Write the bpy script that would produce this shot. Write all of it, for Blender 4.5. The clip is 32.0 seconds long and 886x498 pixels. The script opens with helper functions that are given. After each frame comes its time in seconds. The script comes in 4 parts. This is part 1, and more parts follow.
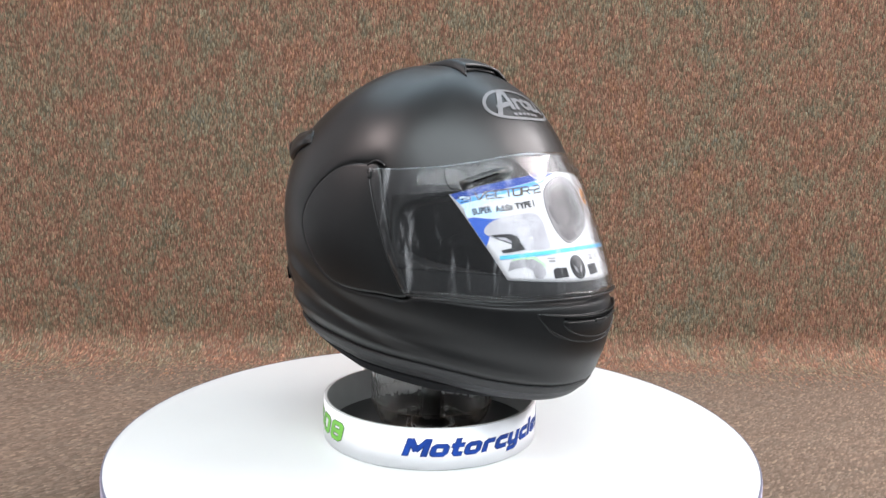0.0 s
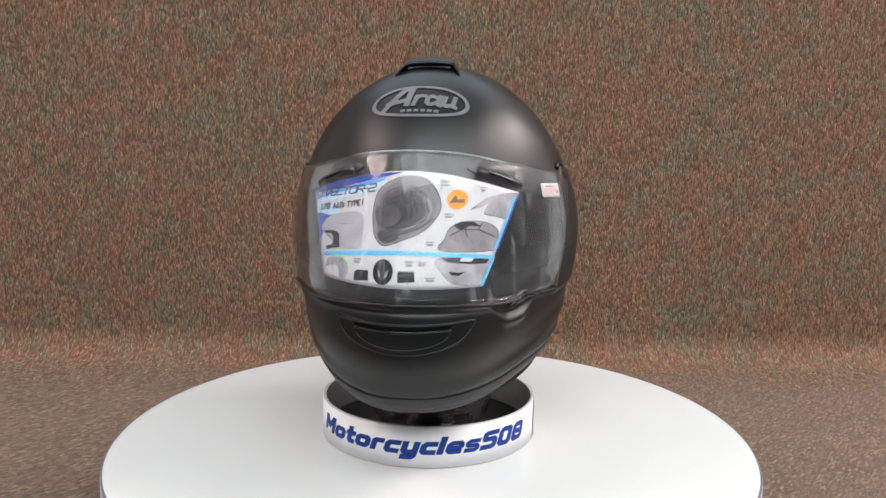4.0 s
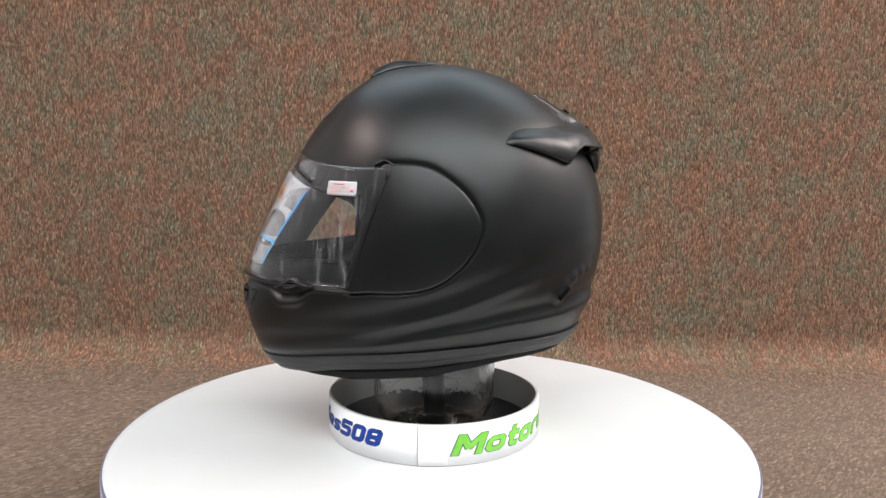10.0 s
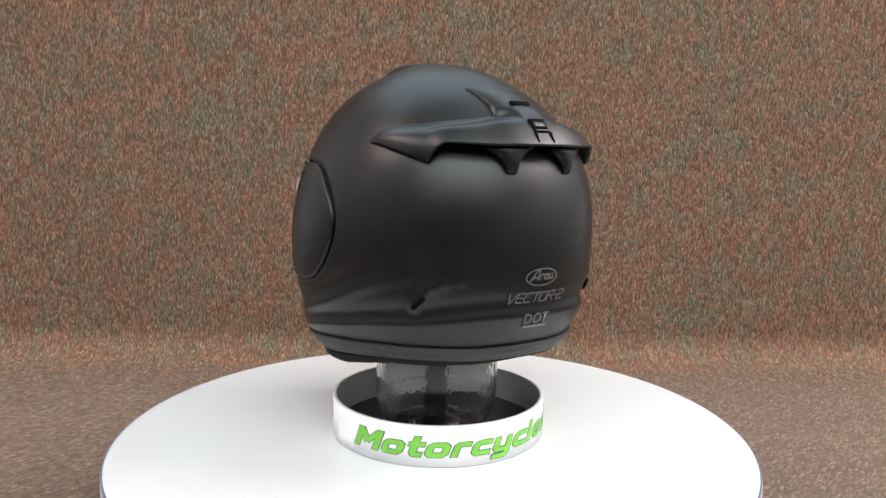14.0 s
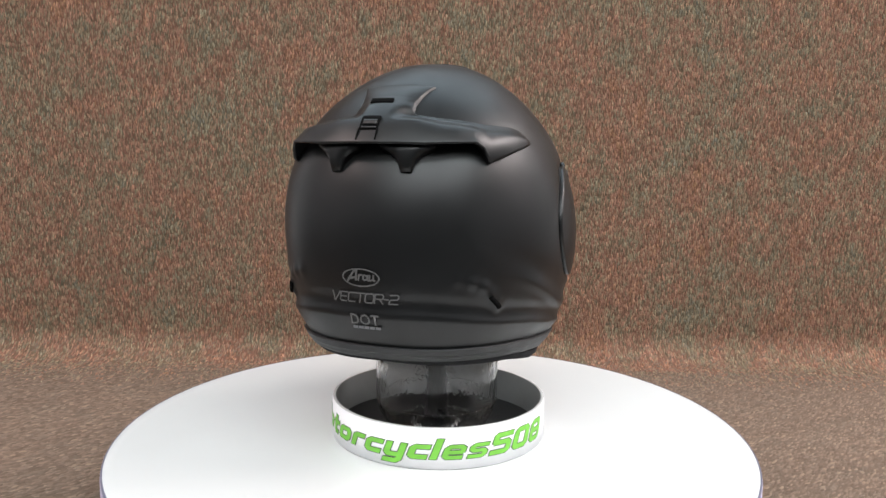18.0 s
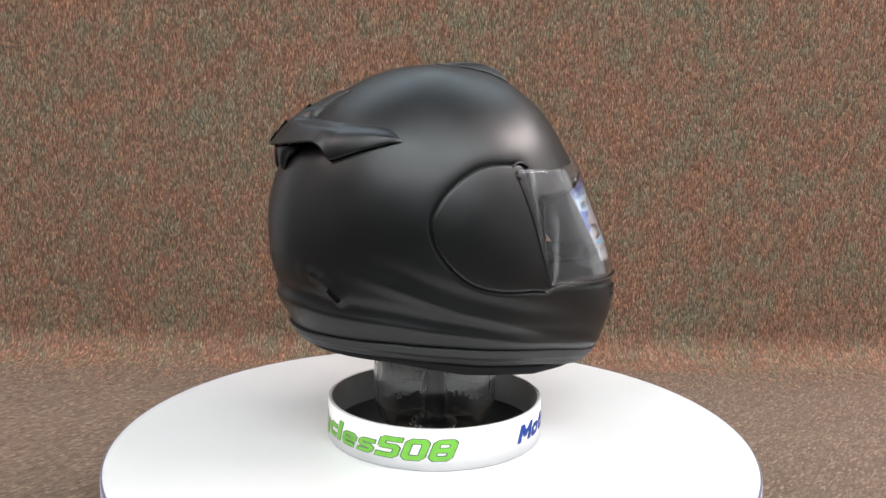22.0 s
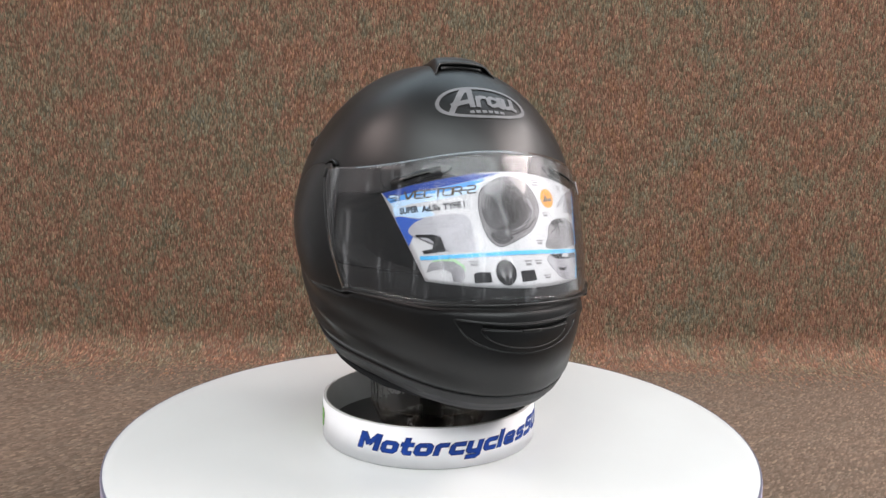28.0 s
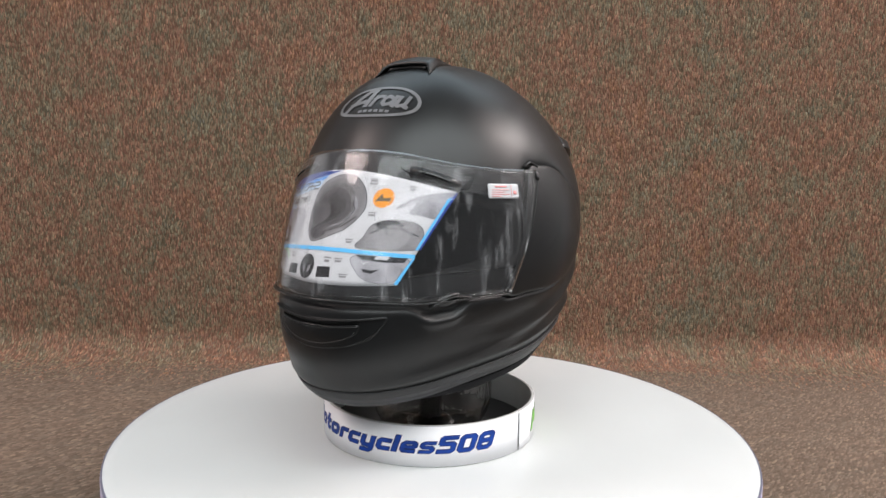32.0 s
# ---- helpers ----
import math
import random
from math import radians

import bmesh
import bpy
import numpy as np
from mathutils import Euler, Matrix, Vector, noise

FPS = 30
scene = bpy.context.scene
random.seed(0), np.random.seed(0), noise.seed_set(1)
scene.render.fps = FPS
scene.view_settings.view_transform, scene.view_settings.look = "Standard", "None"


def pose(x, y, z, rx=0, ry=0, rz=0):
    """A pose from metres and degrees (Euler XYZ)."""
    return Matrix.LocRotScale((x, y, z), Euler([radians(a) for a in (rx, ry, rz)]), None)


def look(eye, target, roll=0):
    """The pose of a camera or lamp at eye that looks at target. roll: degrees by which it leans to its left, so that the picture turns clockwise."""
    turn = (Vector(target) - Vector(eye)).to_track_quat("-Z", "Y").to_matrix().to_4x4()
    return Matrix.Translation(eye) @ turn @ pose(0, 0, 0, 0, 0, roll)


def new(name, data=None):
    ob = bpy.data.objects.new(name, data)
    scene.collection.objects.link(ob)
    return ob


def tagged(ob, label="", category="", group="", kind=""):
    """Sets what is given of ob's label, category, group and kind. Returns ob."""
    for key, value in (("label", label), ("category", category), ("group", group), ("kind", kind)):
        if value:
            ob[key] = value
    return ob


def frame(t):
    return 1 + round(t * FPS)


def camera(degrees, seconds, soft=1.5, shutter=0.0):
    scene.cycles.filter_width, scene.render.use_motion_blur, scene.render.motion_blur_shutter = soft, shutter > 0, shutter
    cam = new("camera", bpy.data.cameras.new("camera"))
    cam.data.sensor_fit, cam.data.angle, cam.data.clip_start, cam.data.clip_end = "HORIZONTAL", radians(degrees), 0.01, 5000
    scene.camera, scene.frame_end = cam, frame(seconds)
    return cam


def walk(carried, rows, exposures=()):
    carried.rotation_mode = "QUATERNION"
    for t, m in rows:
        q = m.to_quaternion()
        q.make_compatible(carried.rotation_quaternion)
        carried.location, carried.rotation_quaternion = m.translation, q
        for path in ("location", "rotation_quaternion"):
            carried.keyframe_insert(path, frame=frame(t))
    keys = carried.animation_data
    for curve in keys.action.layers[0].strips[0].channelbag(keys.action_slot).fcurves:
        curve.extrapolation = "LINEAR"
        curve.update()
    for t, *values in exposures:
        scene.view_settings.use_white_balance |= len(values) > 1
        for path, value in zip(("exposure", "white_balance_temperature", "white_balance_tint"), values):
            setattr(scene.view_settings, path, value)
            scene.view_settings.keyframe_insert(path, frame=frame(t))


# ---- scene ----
from math import cos, sin, pi, tan

# ---- camera ----
cam = camera(61.96, 32.0, soft=1.5)
EYE = (0.0, -0.73, 0.2723)
YAW, PITCH, ROLL = radians(0.586), radians(-6.97), 0.747
AIM = (EYE[0] + sin(YAW) * cos(PITCH), EYE[1] + cos(YAW) * cos(PITCH), EYE[2] + sin(PITCH))
STAND = look(EYE, AIM, ROLL)
walk(cam, [(0, STAND), (32, STAND)], exposures=[
    (0, 0.45, 6250, 9), (1, 0.18, 6250, 9), (2, 0.02, 6400, 10), (3, -0.01, 6550, 10), (7, 0.02, 6550, 10), (9, 0.23, 6550, 10), (12, 0.23, 6450, 10), (23, 0.24, 6450, 10), (31, -0.06, 6500, 10), (32, -0.06, 6500, 10)])

# ---- world and lamps ----
world = bpy.data.worlds.new("world")
scene.world = world
world.use_nodes = True
world.node_tree.nodes["Background"].inputs[0].default_value = (0.75, 0.8, 0.9, 1)
world.node_tree.nodes["Background"].inputs[1].default_value = 0.05

GROUND = -0.10           # carpet under the turntable
WALL_Y = 0.62            # carpet hung behind it


def area_lamp(name, eye, target, sx, sy, power, colour):
    data = bpy.data.lights.new(name, "AREA")
    data.shape, data.size, data.size_y, data.energy, data.color = "RECTANGLE", sx, sy, power, colour
    lamp = new(name, data)
    lamp.matrix_world = look(eye, target)
    return lamp


area_lamp("overhead_lamp", (0.0, 1.30, 2.46), (0.0, 1.31, 0), 3.0, 1.4, 30, (0.72, 0.89, 1.0))
area_lamp("overhead_lamp", (-2.2, -0.52, 2.46), (-2.2, -0.51, 0), 0.9, 1.1, 46, (1.0, 0.82, 0.78))
area_lamp("overhead_lamp", (2.45, -0.42, 2.46), (2.45, -0.41, 0), 1.3, 1.1, 70, (1.0, 0.88, 0.85))
area_lamp("overhead_lamp", (2.75, 0.70, 2.46), (2.75, 0.71, 0), 0.7, 0.9, 70, (1.0, 0.91, 0.89))
area_lamp("overhead_lamp", (0.40, -1.64, 2.46), (0.40, -1.63, 0), 3.2, 0.85, 78, (0.90, 0.97, 0.98))
# unseen soft fill, added to lighten the paper band from the front
area_lamp("overhead_lamp", (0.30, -3.20, 2.46), (0.30, -3.19, 0), 4.2, 1.2, 104, (0.95, 0.98, 1.0))


# ---- materials ----
def material(name):
    m = bpy.data.materials.new(name)
    m.use_nodes = True
    t = m.node_tree
    return m, t, t.nodes["Principled BSDF"]


def node(t, kind, **values):
    n = t.nodes.new(kind)
    for key, value in values.items():
        n.inputs[key.replace("_", " ")].default_value = value
    return n


def coords(t, scale=(1, 1, 1)):
    c = t.nodes.new("ShaderNodeTexCoord")
    m = t.nodes.new("ShaderNodeMapping")
    m.inputs["Scale"].default_value = scale
    t.links.new(c.outputs["Object"], m.inputs["Vector"])
    return m.outputs["Vector"]


def ramp(t, source, stops):
    r = t.nodes.new("ShaderNodeValToRGB")
    while len(r.color_ramp.elements) < len(stops):
        r.color_ramp.elements.new(0.5)
    for e, (p, c) in zip(r.color_ramp.elements, stops):
        e.position, e.color = p, (*c, 1)
    t.links.new(source, r.inputs["Fac"])
    return r.outputs["Color"]


def mapped(t, source, a, b, lo, hi):
    r = t.nodes.new("ShaderNodeMapRange")
    for key, value in (("From Min", a), ("From Max", b), ("To Min", lo), ("To Max", hi)):
        r.inputs[key].default_value = value
    t.links.new(source, r.inputs["Value"])
    return r.outputs["Result"]


def bump(t, source, shader, strength, distance):
    b = node(t, "ShaderNodeBump", Strength=strength, Distance=distance)
    t.links.new(source, b.inputs["Height"])
    t.links.new(b.outputs["Normal"], shader.inputs["Normal"])


def plain(name, colour, rough=0.5, vary=0.15, scale=60.0, relief=0.1, metal=0.0, spec=0.5, grain=900.0):
    """A surface with faint blotches and fine grain."""
    m, t, p = material(name)
    v = coords(t)
    n1 = node(t, "ShaderNodeTexNoise", Scale=scale, Detail=4.0)
    n2 = node(t, "ShaderNodeTexNoise", Scale=grain, Detail=2.0)
    t.links.new(v, n1.inputs["Vector"])
    t.links.new(v, n2.inputs["Vector"])
    lo = tuple(c * (1 - vary) for c in colour)
    hi = tuple(min(1, c * (1 + vary)) for c in colour)
    t.links.new(ramp(t, n1.outputs["Fac"], [(0.3, lo), (0.7, hi)]), p.inputs["Base Color"])
    t.links.new(mapped(t, n1.outputs["Fac"], 0.3, 0.7, rough * 0.9, min(1, rough * 1.1)), p.inputs["Roughness"])
    p.inputs["Metallic"].default_value = metal
    p.inputs["Specular IOR Level"].default_value = spec
    if relief:
        bump(t, n2.outputs["Fac"], p, relief, 0.0004)
    return m


MATTE = plain("matte_black_paint", (0.0021, 0.0023, 0.0024), 0.40, 0.12, 25, 0.06, spec=0.46, grain=2500)
POD = plain("matte_black_moulding", (0.0021, 0.0023, 0.0024), 0.40, 0.12, 30, 0.06, spec=0.46, grain=2500)
RUBBER = plain("black_rubber", (0.014, 0.014, 0.015), 0.55, 0.15, 60, 0.15)
GASKET = plain("black_foam_rubber", (0.006, 0.006, 0.006), 0.85, 0.2, 60, 0.3, spec=0.15)
BLACK = plain("black_plastic", (0.008, 0.008, 0.008), 0.3, 0.1, 60, 0.05)
# near-black without gloss: black vent parts, and painted shade of openings
DEEP = plain("flat_black", (0.003, 0.003, 0.003), 0.9, 0.1, 60, 0.1, spec=0.06)
FOAM = plain("dark_lining_cloth", (0.012, 0.012, 0.013), 0.9, 0.25, 180, 0.5, spec=0.2)
DECAL = plain("grey_decal", (0.13, 0.13, 0.135), 0.4, 0.12, 90, 0.0)
DECAL_DIM = plain("dark_grey_decal", (0.10, 0.098, 0.096), 0.45, 0.12, 90, 0.0)
DISC = plain("white_laminate", (0.60, 0.614, 0.61), 0.32, 0.02, 12, 0.02)
EDGE = plain("lilac_grey_edging", (0.42, 0.38, 0.50), 0.4, 0.08, 40, 0.02)
SLATE = plain("slate_edging", (0.13, 0.13, 0.19), 0.4, 0.08, 40, 0.02)
PAPER = plain("white_paper", (0.87, 0.87, 0.89), 0.5, 0.02, 50, 0.05)
FLAP_SHADOW = plain("flap_shadow", (0.05, 0.05, 0.05), 0.7, 0.05)
WORN = plain("worn_grey_plastic", (0.30, 0.30, 0.30), 0.5, 0.3, 200, 0.1)
TRAY = plain("black_gloss_tray", (0.012, 0.012, 0.012), 0.16, 0.2, 60, 0.05)
TRAY_WALL = plain("grey_tray_wall", (0.52, 0.53, 0.52), 0.4, 0.05, 40, 0.05)
BLUE = plain("blue_print", (0.008, 0.045, 0.27), 0.5, 0.25, 90, 0.0, spec=0.2)
NAVY = plain("navy_print", (0.008, 0.018, 0.075), 0.5, 0.1, 60, 0.0, spec=0.2)
GREEN = plain("green_print", (0.19, 0.52, 0.07), 0.5, 0.12, 90, 0.0, spec=0.2)
EDGING = plain("grey_green_print", (0.05, 0.06, 0.05), 0.5, 0.05, 60, 0.0)
REFLECTOR = plain("pale_reflector", (0.74, 0.76, 0.77), 0.7, 0.05, 6, 0.3)
# wall behind the camera, dark so the helmet's front reflects little
SHADE = plain("unseen_dark_wall", (0.05, 0.05, 0.052), 0.8, 0.1, 2, 0.2)
ROOM = plain("grey_room_paint", (0.46, 0.47, 0.48), 0.8, 0.1, 2, 0.2)
FLOORING = plain("dark_floor_tile", (0.035, 0.036, 0.038), 0.6, 0.2, 5, 0.2)
CEILING = plain("ceiling_tile", (0.58, 0.59, 0.59), 0.9, 0.05, 8, 0.4)


def clear(name, haze, colour, streak, tint=(1, 1, 1), ior=1.5, sparse=0.46, rise=4.0, ripple=0.0):
    """Thin clear plastic: gloss by Fresnel, and a film of smears."""
    m, t, p = material(name)
    t.nodes.remove(p)
    out = t.nodes["Material Output"]
    glass = t.nodes.new("ShaderNodeBsdfTransparent")
    glass.inputs["Color"].default_value = (*tint, 1)
    gloss = node(t, "ShaderNodeBsdfGlossy", Roughness=0.06)
    film = node(t, "ShaderNodeBsdfDiffuse", Color=(*colour, 1))
    edge_on = node(t, "ShaderNodeLayerWeight", Blend=0.5)
    steep = t.nodes.new("ShaderNodeMath")
    steep.operation = "POWER"
    steep.inputs[1].default_value = rise
    t.links.new(edge_on.outputs["Facing"], steep.inputs[0])
    fres = mapped(t, steep.outputs[0], 0, 1, ((ior - 1) / (ior + 1)) ** 2, 0.9)
    n = node(t, "ShaderNodeTexNoise", Scale=1.0, Detail=8.0, Roughness=0.62, Distortion=0.4)
    t.links.new(coords(t, streak), n.inputs["Vector"])
    amount = mapped(t, n.outputs["Fac"], sparse, sparse + 0.15, haze * 0.07, haze)
    if ripple:
        w = node(t, "ShaderNodeTexNoise", Scale=ripple, Detail=1.5)
        t.links.new(coords(t, (1, 1, 0.35)), w.inputs["Vector"])
        bump(t, w.outputs["Fac"], gloss, 0.16, 0.01)
    through_film = node(t, "ShaderNodeBsdfTranslucent", Color=(*colour, 1))
    milky = t.nodes.new("ShaderNodeMixShader")
    milky.inputs["Fac"].default_value = 0.5
    t.links.new(film.outputs[0], milky.inputs[1])
    t.links.new(through_film.outputs[0], milky.inputs[2])
    film = milky
    a, b = t.nodes.new("ShaderNodeMixShader"), t.nodes.new("ShaderNodeMixShader")
    t.links.new(amount, a.inputs["Fac"])
    t.links.new(glass.outputs[0], a.inputs[1])
    t.links.new(film.outputs[0], a.inputs[2])
    t.links.new(fres, b.inputs["Fac"])
    t.links.new(a.outputs[0], b.inputs[1])
    t.links.new(gloss.outputs[0], b.inputs[2])
    t.links.new(b.outputs[0], out.inputs["Surface"])
    return m


VISOR = clear("smeared_clear_visor", 0.27, (0.80, 0.81, 0.83), (100, 100, 16), (0.97, 0.97, 0.975), 1.22, 0.56, 3.3, 26.0)


def acrylic(name, waves):
    """Clear solid plastic whose walls are faintly uneven."""
    m, t, p = material(name)
    p.inputs["Transmission Weight"].default_value = 1.0
    p.inputs["IOR"].default_value = 1.36
    p.inputs["Roughness"].default_value = 0.015
    p.inputs["Base Color"].default_value = (0.99, 0.995, 0.99, 1)
    w = node(t, "ShaderNodeTexNoise", Scale=1.0, Detail=2.0)
    t.links.new(coords(t, waves), w.inputs["Vector"])
    bump(t, w.outputs["Fac"], p, 0.30, 0.004)
    return m


CLEAR = acrylic("clear_acrylic", (130, 130, 60))


def carpet_material(name, stops, patch_scale, spread, tone, stretch, apart):
    """Tweed loop pile: yarn colours drift in slanting patches, each loop has its own lightness."""
    m, t, p = material(name)
    geo = t.nodes.new("ShaderNodeNewGeometry")
    v = coords(t)
    slant = t.nodes.new("ShaderNodeMapping")
    slant.inputs["Rotation"].default_value = (0, radians(12), 0)
    slant.inputs["Scale"].default_value = stretch
    t.links.new(v, slant.inputs["Vector"])
    drift = node(t, "ShaderNodeTexNoise", Scale=patch_scale, Detail=4.0, Roughness=0.62, Distortion=0.2)
    wide = node(t, "ShaderNodeTexNoise", Scale=5.0, Detail=2.0)
    grain = node(t, "ShaderNodeTexNoise", Scale=420.0, Detail=2.0)
    t.links.new(slant.outputs["Vector"], drift.inputs["Vector"])
    t.links.new(v, wide.inputs["Vector"])
    t.links.new(v, grain.inputs["Vector"])
    first, second = t.nodes.new("ShaderNodeMath"), t.nodes.new("ShaderNodeMath")
    for n, source, k in ((first, drift, spread), (second, wide, spread * 0.35)):
        n.operation = "MULTIPLY_ADD"
        n.inputs[1].default_value = k
        t.links.new(source.outputs["Fac"], n.inputs[0])
    start = 0.5 - 0.5 * spread * 1.35
    t.links.new(mapped(t, geo.outputs["Random Per Island"], 0, 1, start - apart, start + apart), first.inputs[2])
    t.links.new(first.outputs[0], second.inputs[2])
    yarn = ramp(t, second.outputs[0], stops)
    own = node(t, "ShaderNodeTexWhiteNoise")
    own.noise_dimensions = "1D"
    t.links.new(geo.outputs["Random Per Island"], own.inputs["W"])
    lo, mid, hi, top = tone
    shade = ramp(t, own.outputs["Value"], [(0.0, (lo, lo, lo)), (0.5, (mid, mid, mid)), (0.9, (hi, hi, hi)), (1.0, (top, top, top * 0.97))])
    mul = t.nodes.new("ShaderNodeMixRGB")
    mul.blend_type = "MULTIPLY"
    mul.inputs[0].default_value = 1.0
    t.links.new(yarn, mul.inputs[1])
    t.links.new(shade, mul.inputs[2])
    t.links.new(mul.outputs[0], p.inputs["Base Color"])
    p.inputs["Roughness"].default_value = 0.95
    p.inputs["Specular IOR Level"].default_value = 0.1
    bump(t, grain.outputs["Fac"], p, 0.6, 0.0015)
    return m


WALL_YARN = carpet_material("tweed_loop_carpet", [
    (0.0, (0.170, 0.163, 0.140)), (0.20, (0.186, 0.168, 0.120)), (0.36, (0.206, 0.168, 0.110)), (0.50, (0.236, 0.152, 0.101)),
    (0.66, (0.266, 0.141, 0.102)), (0.82, (0.272, 0.143, 0.088)), (1.0, (0.258, 0.160, 0.090))], 23.0, 1.2, (0.42, 0.95, 1.26, 1.85), (1.0, 0.5, 0.7), 0.23)
FLOOR_YARN = carpet_material("taupe_loop_carpet", [
    (0.0, (0.133, 0.108, 0.085)), (0.35, (0.156, 0.116, 0.088)), (0.65, (0.166, 0.118, 0.088)), (1.0, (0.173, 0.123, 0.090))], 30.0, 1.0, (0.66, 0.98, 1.18, 1.5), (1.0, 1.0, 1.0), 0.2)


# ---- mesh helpers ----
def part(name, made, mat, parent=None, label="", smooth=True):
    """Links (verts, faces) as one mesh object under a thing or a part."""
    verts, faces = made
    me = bpy.data.meshes.new(name)
    me.from_pydata([tuple(map(float, q)) for q in verts], [], [tuple(map(int, f)) for f in faces])
    me.materials.append(mat)
    b = bmesh.new()
    b.from_mesh(me)
    bmesh.ops.recalc_face_normals(b, faces=b.faces)
    b.to_mesh(me)
    b.free()
    if smooth:
        me.shade_smooth()
    ob = new(name, me)
    ob.parent = parent
    if label:
        tagged(ob, label)
    return ob


def join(*pieces):
    verts, faces = [], []
    for v, f in pieces:
        n = len(verts)
        verts += [tuple(q) for q in v]
        faces += [tuple(i + n for i in q) for q in f]
    return verts, faces


def sheet(P, wrap=False):
    """Quads over a grid of points (rows, columns, 3)."""
    n, m = P.shape[:2]
    cols = m if wrap else m - 1
    faces = [(i * m + j, i * m + (j + 1) % m, (i + 1) * m + (j + 1) % m, (i + 1) * m + j) for i in range(n - 1) for j in range(cols)]
    return P.reshape(-1, 3), faces


def slab(A, B, wrap=False):
    """A closed solid between two grids of the same size."""
    va, fa = sheet(A, wrap)
    vb, fb = sheet(B, wrap)
    n, m = A.shape[:2]
    k = n * m
    faces = list(fa) + [tuple(i + k for i in reversed(f)) for f in fb]
    rim = []
    if wrap:
        rim += [(j, (j + 1) % m) for j in range(m)] + [((n - 1) * m + (j + 1) % m, (n - 1) * m + j) for j in range(m)]
    else:
        loop = list(range(m)) + [i * m + m - 1 for i in range(1, n)] + [(n - 1) * m + j for j in range(m - 2, -1, -1)] + [i * m for i in range(n - 2, 0, -1)]
        rim = list(zip(loop, loop[1:] + loop[:1]))
    faces += [(b, a, a + k, b + k) for a, b in rim]
    return np.concatenate([va, vb]), faces


def lathe(profile, segs=96, centre=(0, 0), start=0.0):
    """Turns (radius, height) pairs about the upright through centre."""
    a = np.linspace(0, 2 * pi, segs, endpoint=False) + start
    P = np.array([[(centre[0] + r * cos(x), centre[1] + r * sin(x), z) for x in a] for r, z in profile])
    return sheet(P, True)


def tube(path, radius, segs=8, closed=False):
    """A round bar along a path."""
    P = [Vector(q) for q in path]
    rings = []
    n = len(P)
    for i, q in enumerate(P):
        d = (P[(i + 1) % n] - P[i - 1]) if closed else (P[min(i + 1, n - 1)] - P[max(i - 1, 0)])
        d.normalize()
        side = d.cross(Vector((0, 0, 1)))
        if side.length < 1e-3:
            side = d.cross(Vector((0, 1, 0)))
        side.normalize()
        up = side.cross(d)
        rings.append([q + (side * cos(x) + up * sin(x)) * radius for x in np.linspace(0, 2 * pi, segs, endpoint=False)])
    if closed:
        rings.append(rings[0])
    v, f = sheet(np.array([[tuple(c) for c in r] for r in rings]), True)
    if not closed:
        f = f + [tuple(range(segs)), tuple(range((n - 1) * segs, n * segs))]
    return v, f


def box(x0, x1, y0, y1, z0, z1, bevel=0.0):
    b = bmesh.new()
    bmesh.ops.create_cube(b, size=1.0)
    for v in b.verts:
        v.co = ((x0 + x1) / 2 + v.co.x * (x1 - x0), (y0 + y1) / 2 + v.co.y * (y1 - y0), (z0 + z1) / 2 + v.co.z * (z1 - z0))
    if bevel:
        bmesh.ops.bevel(b, geom=list(b.edges), offset=bevel, segments=2, affect="EDGES")
    b.verts.index_update()
    made = [tuple(v.co) for v in b.verts], [tuple(v.index for v in f.verts) for f in b.faces]
    b.free()
    return made


def lettering(text, size, lean=0.0, bold=0.0, spread=1.0):
    """Flat letters: 2D points and faces, the baseline at y = 0, starting at x = 0."""
    c = bpy.data.curves.new("lettering", "FONT")
    c.body, c.size, c.shear, c.offset, c.space_character, c.resolution_u = text, size, lean, bold, spread, 3
    ob = new("lettering", c)
    me = bpy.data.meshes.new_from_object(ob.evaluated_get(bpy.context.evaluated_depsgraph_get()))
    b = bmesh.new()
    b.from_mesh(me)
    bmesh.ops.remove_doubles(b, verts=b.verts, dist=1e-6)
    bmesh.ops.triangulate(b, faces=b.faces)
    b.verts.index_update()
    pts = np.array([v.co[:2] for v in b.verts])
    faces = [tuple(v.index for v in f.verts) for f in b.faces]
    b.free()
    bpy.data.objects.remove(ob)
    bpy.data.meshes.remove(me)
    pts[:, 0] -= pts[:, 0].min()
    return pts, faces


def smooth_loop(points, n=96):
    """A closed Catmull-Rom curve through 2D points."""
    P = np.array(points, float)
    k = len(P)
    out = []
    for i in range(n):
        s = i / n * k
        j, f = int(s) % k, s - int(s)
        a, b, c, d = P[j - 1], P[j], P[(j + 1) % k], P[(j + 2) % k]
        out.append(0.5 * (2 * b + (c - a) * f + (2 * a - 5 * b + 4 * c - d) * f * f + (3 * b - a - 3 * c + d) * f ** 3))
    return np.array(out)


# ---- the helmet's outer form: radius by direction from a point inside it ----
CENTRE = np.array([0.0008, -0.008, 0.215])
FORM = np.array([
    [0.1525, -0.0132, 0.02471, 0.00255, -0.00189, 0.00069],
    [-0.01089, 0.01138, 0.00167, 0.01458, 0.00117, 0.00169],
    [-0.00474, -0.01014, 0.00696, 0.00251, -0.00407, -0.00033],
    [0.01395, 0.01507, 0.01839, 0.01217, 0.00257, 0.00304],
    [-0.01174, -0.00511, -0.0029, 0.00411, 0.0008, 0.00266],
    [0.00442, -0.00161, 0.00523, 0.00136, -0.00099, 0.00085],
    [-0.00131, 0.00251, 0.00191, 0.00314, 0.00119, 0.00245]])


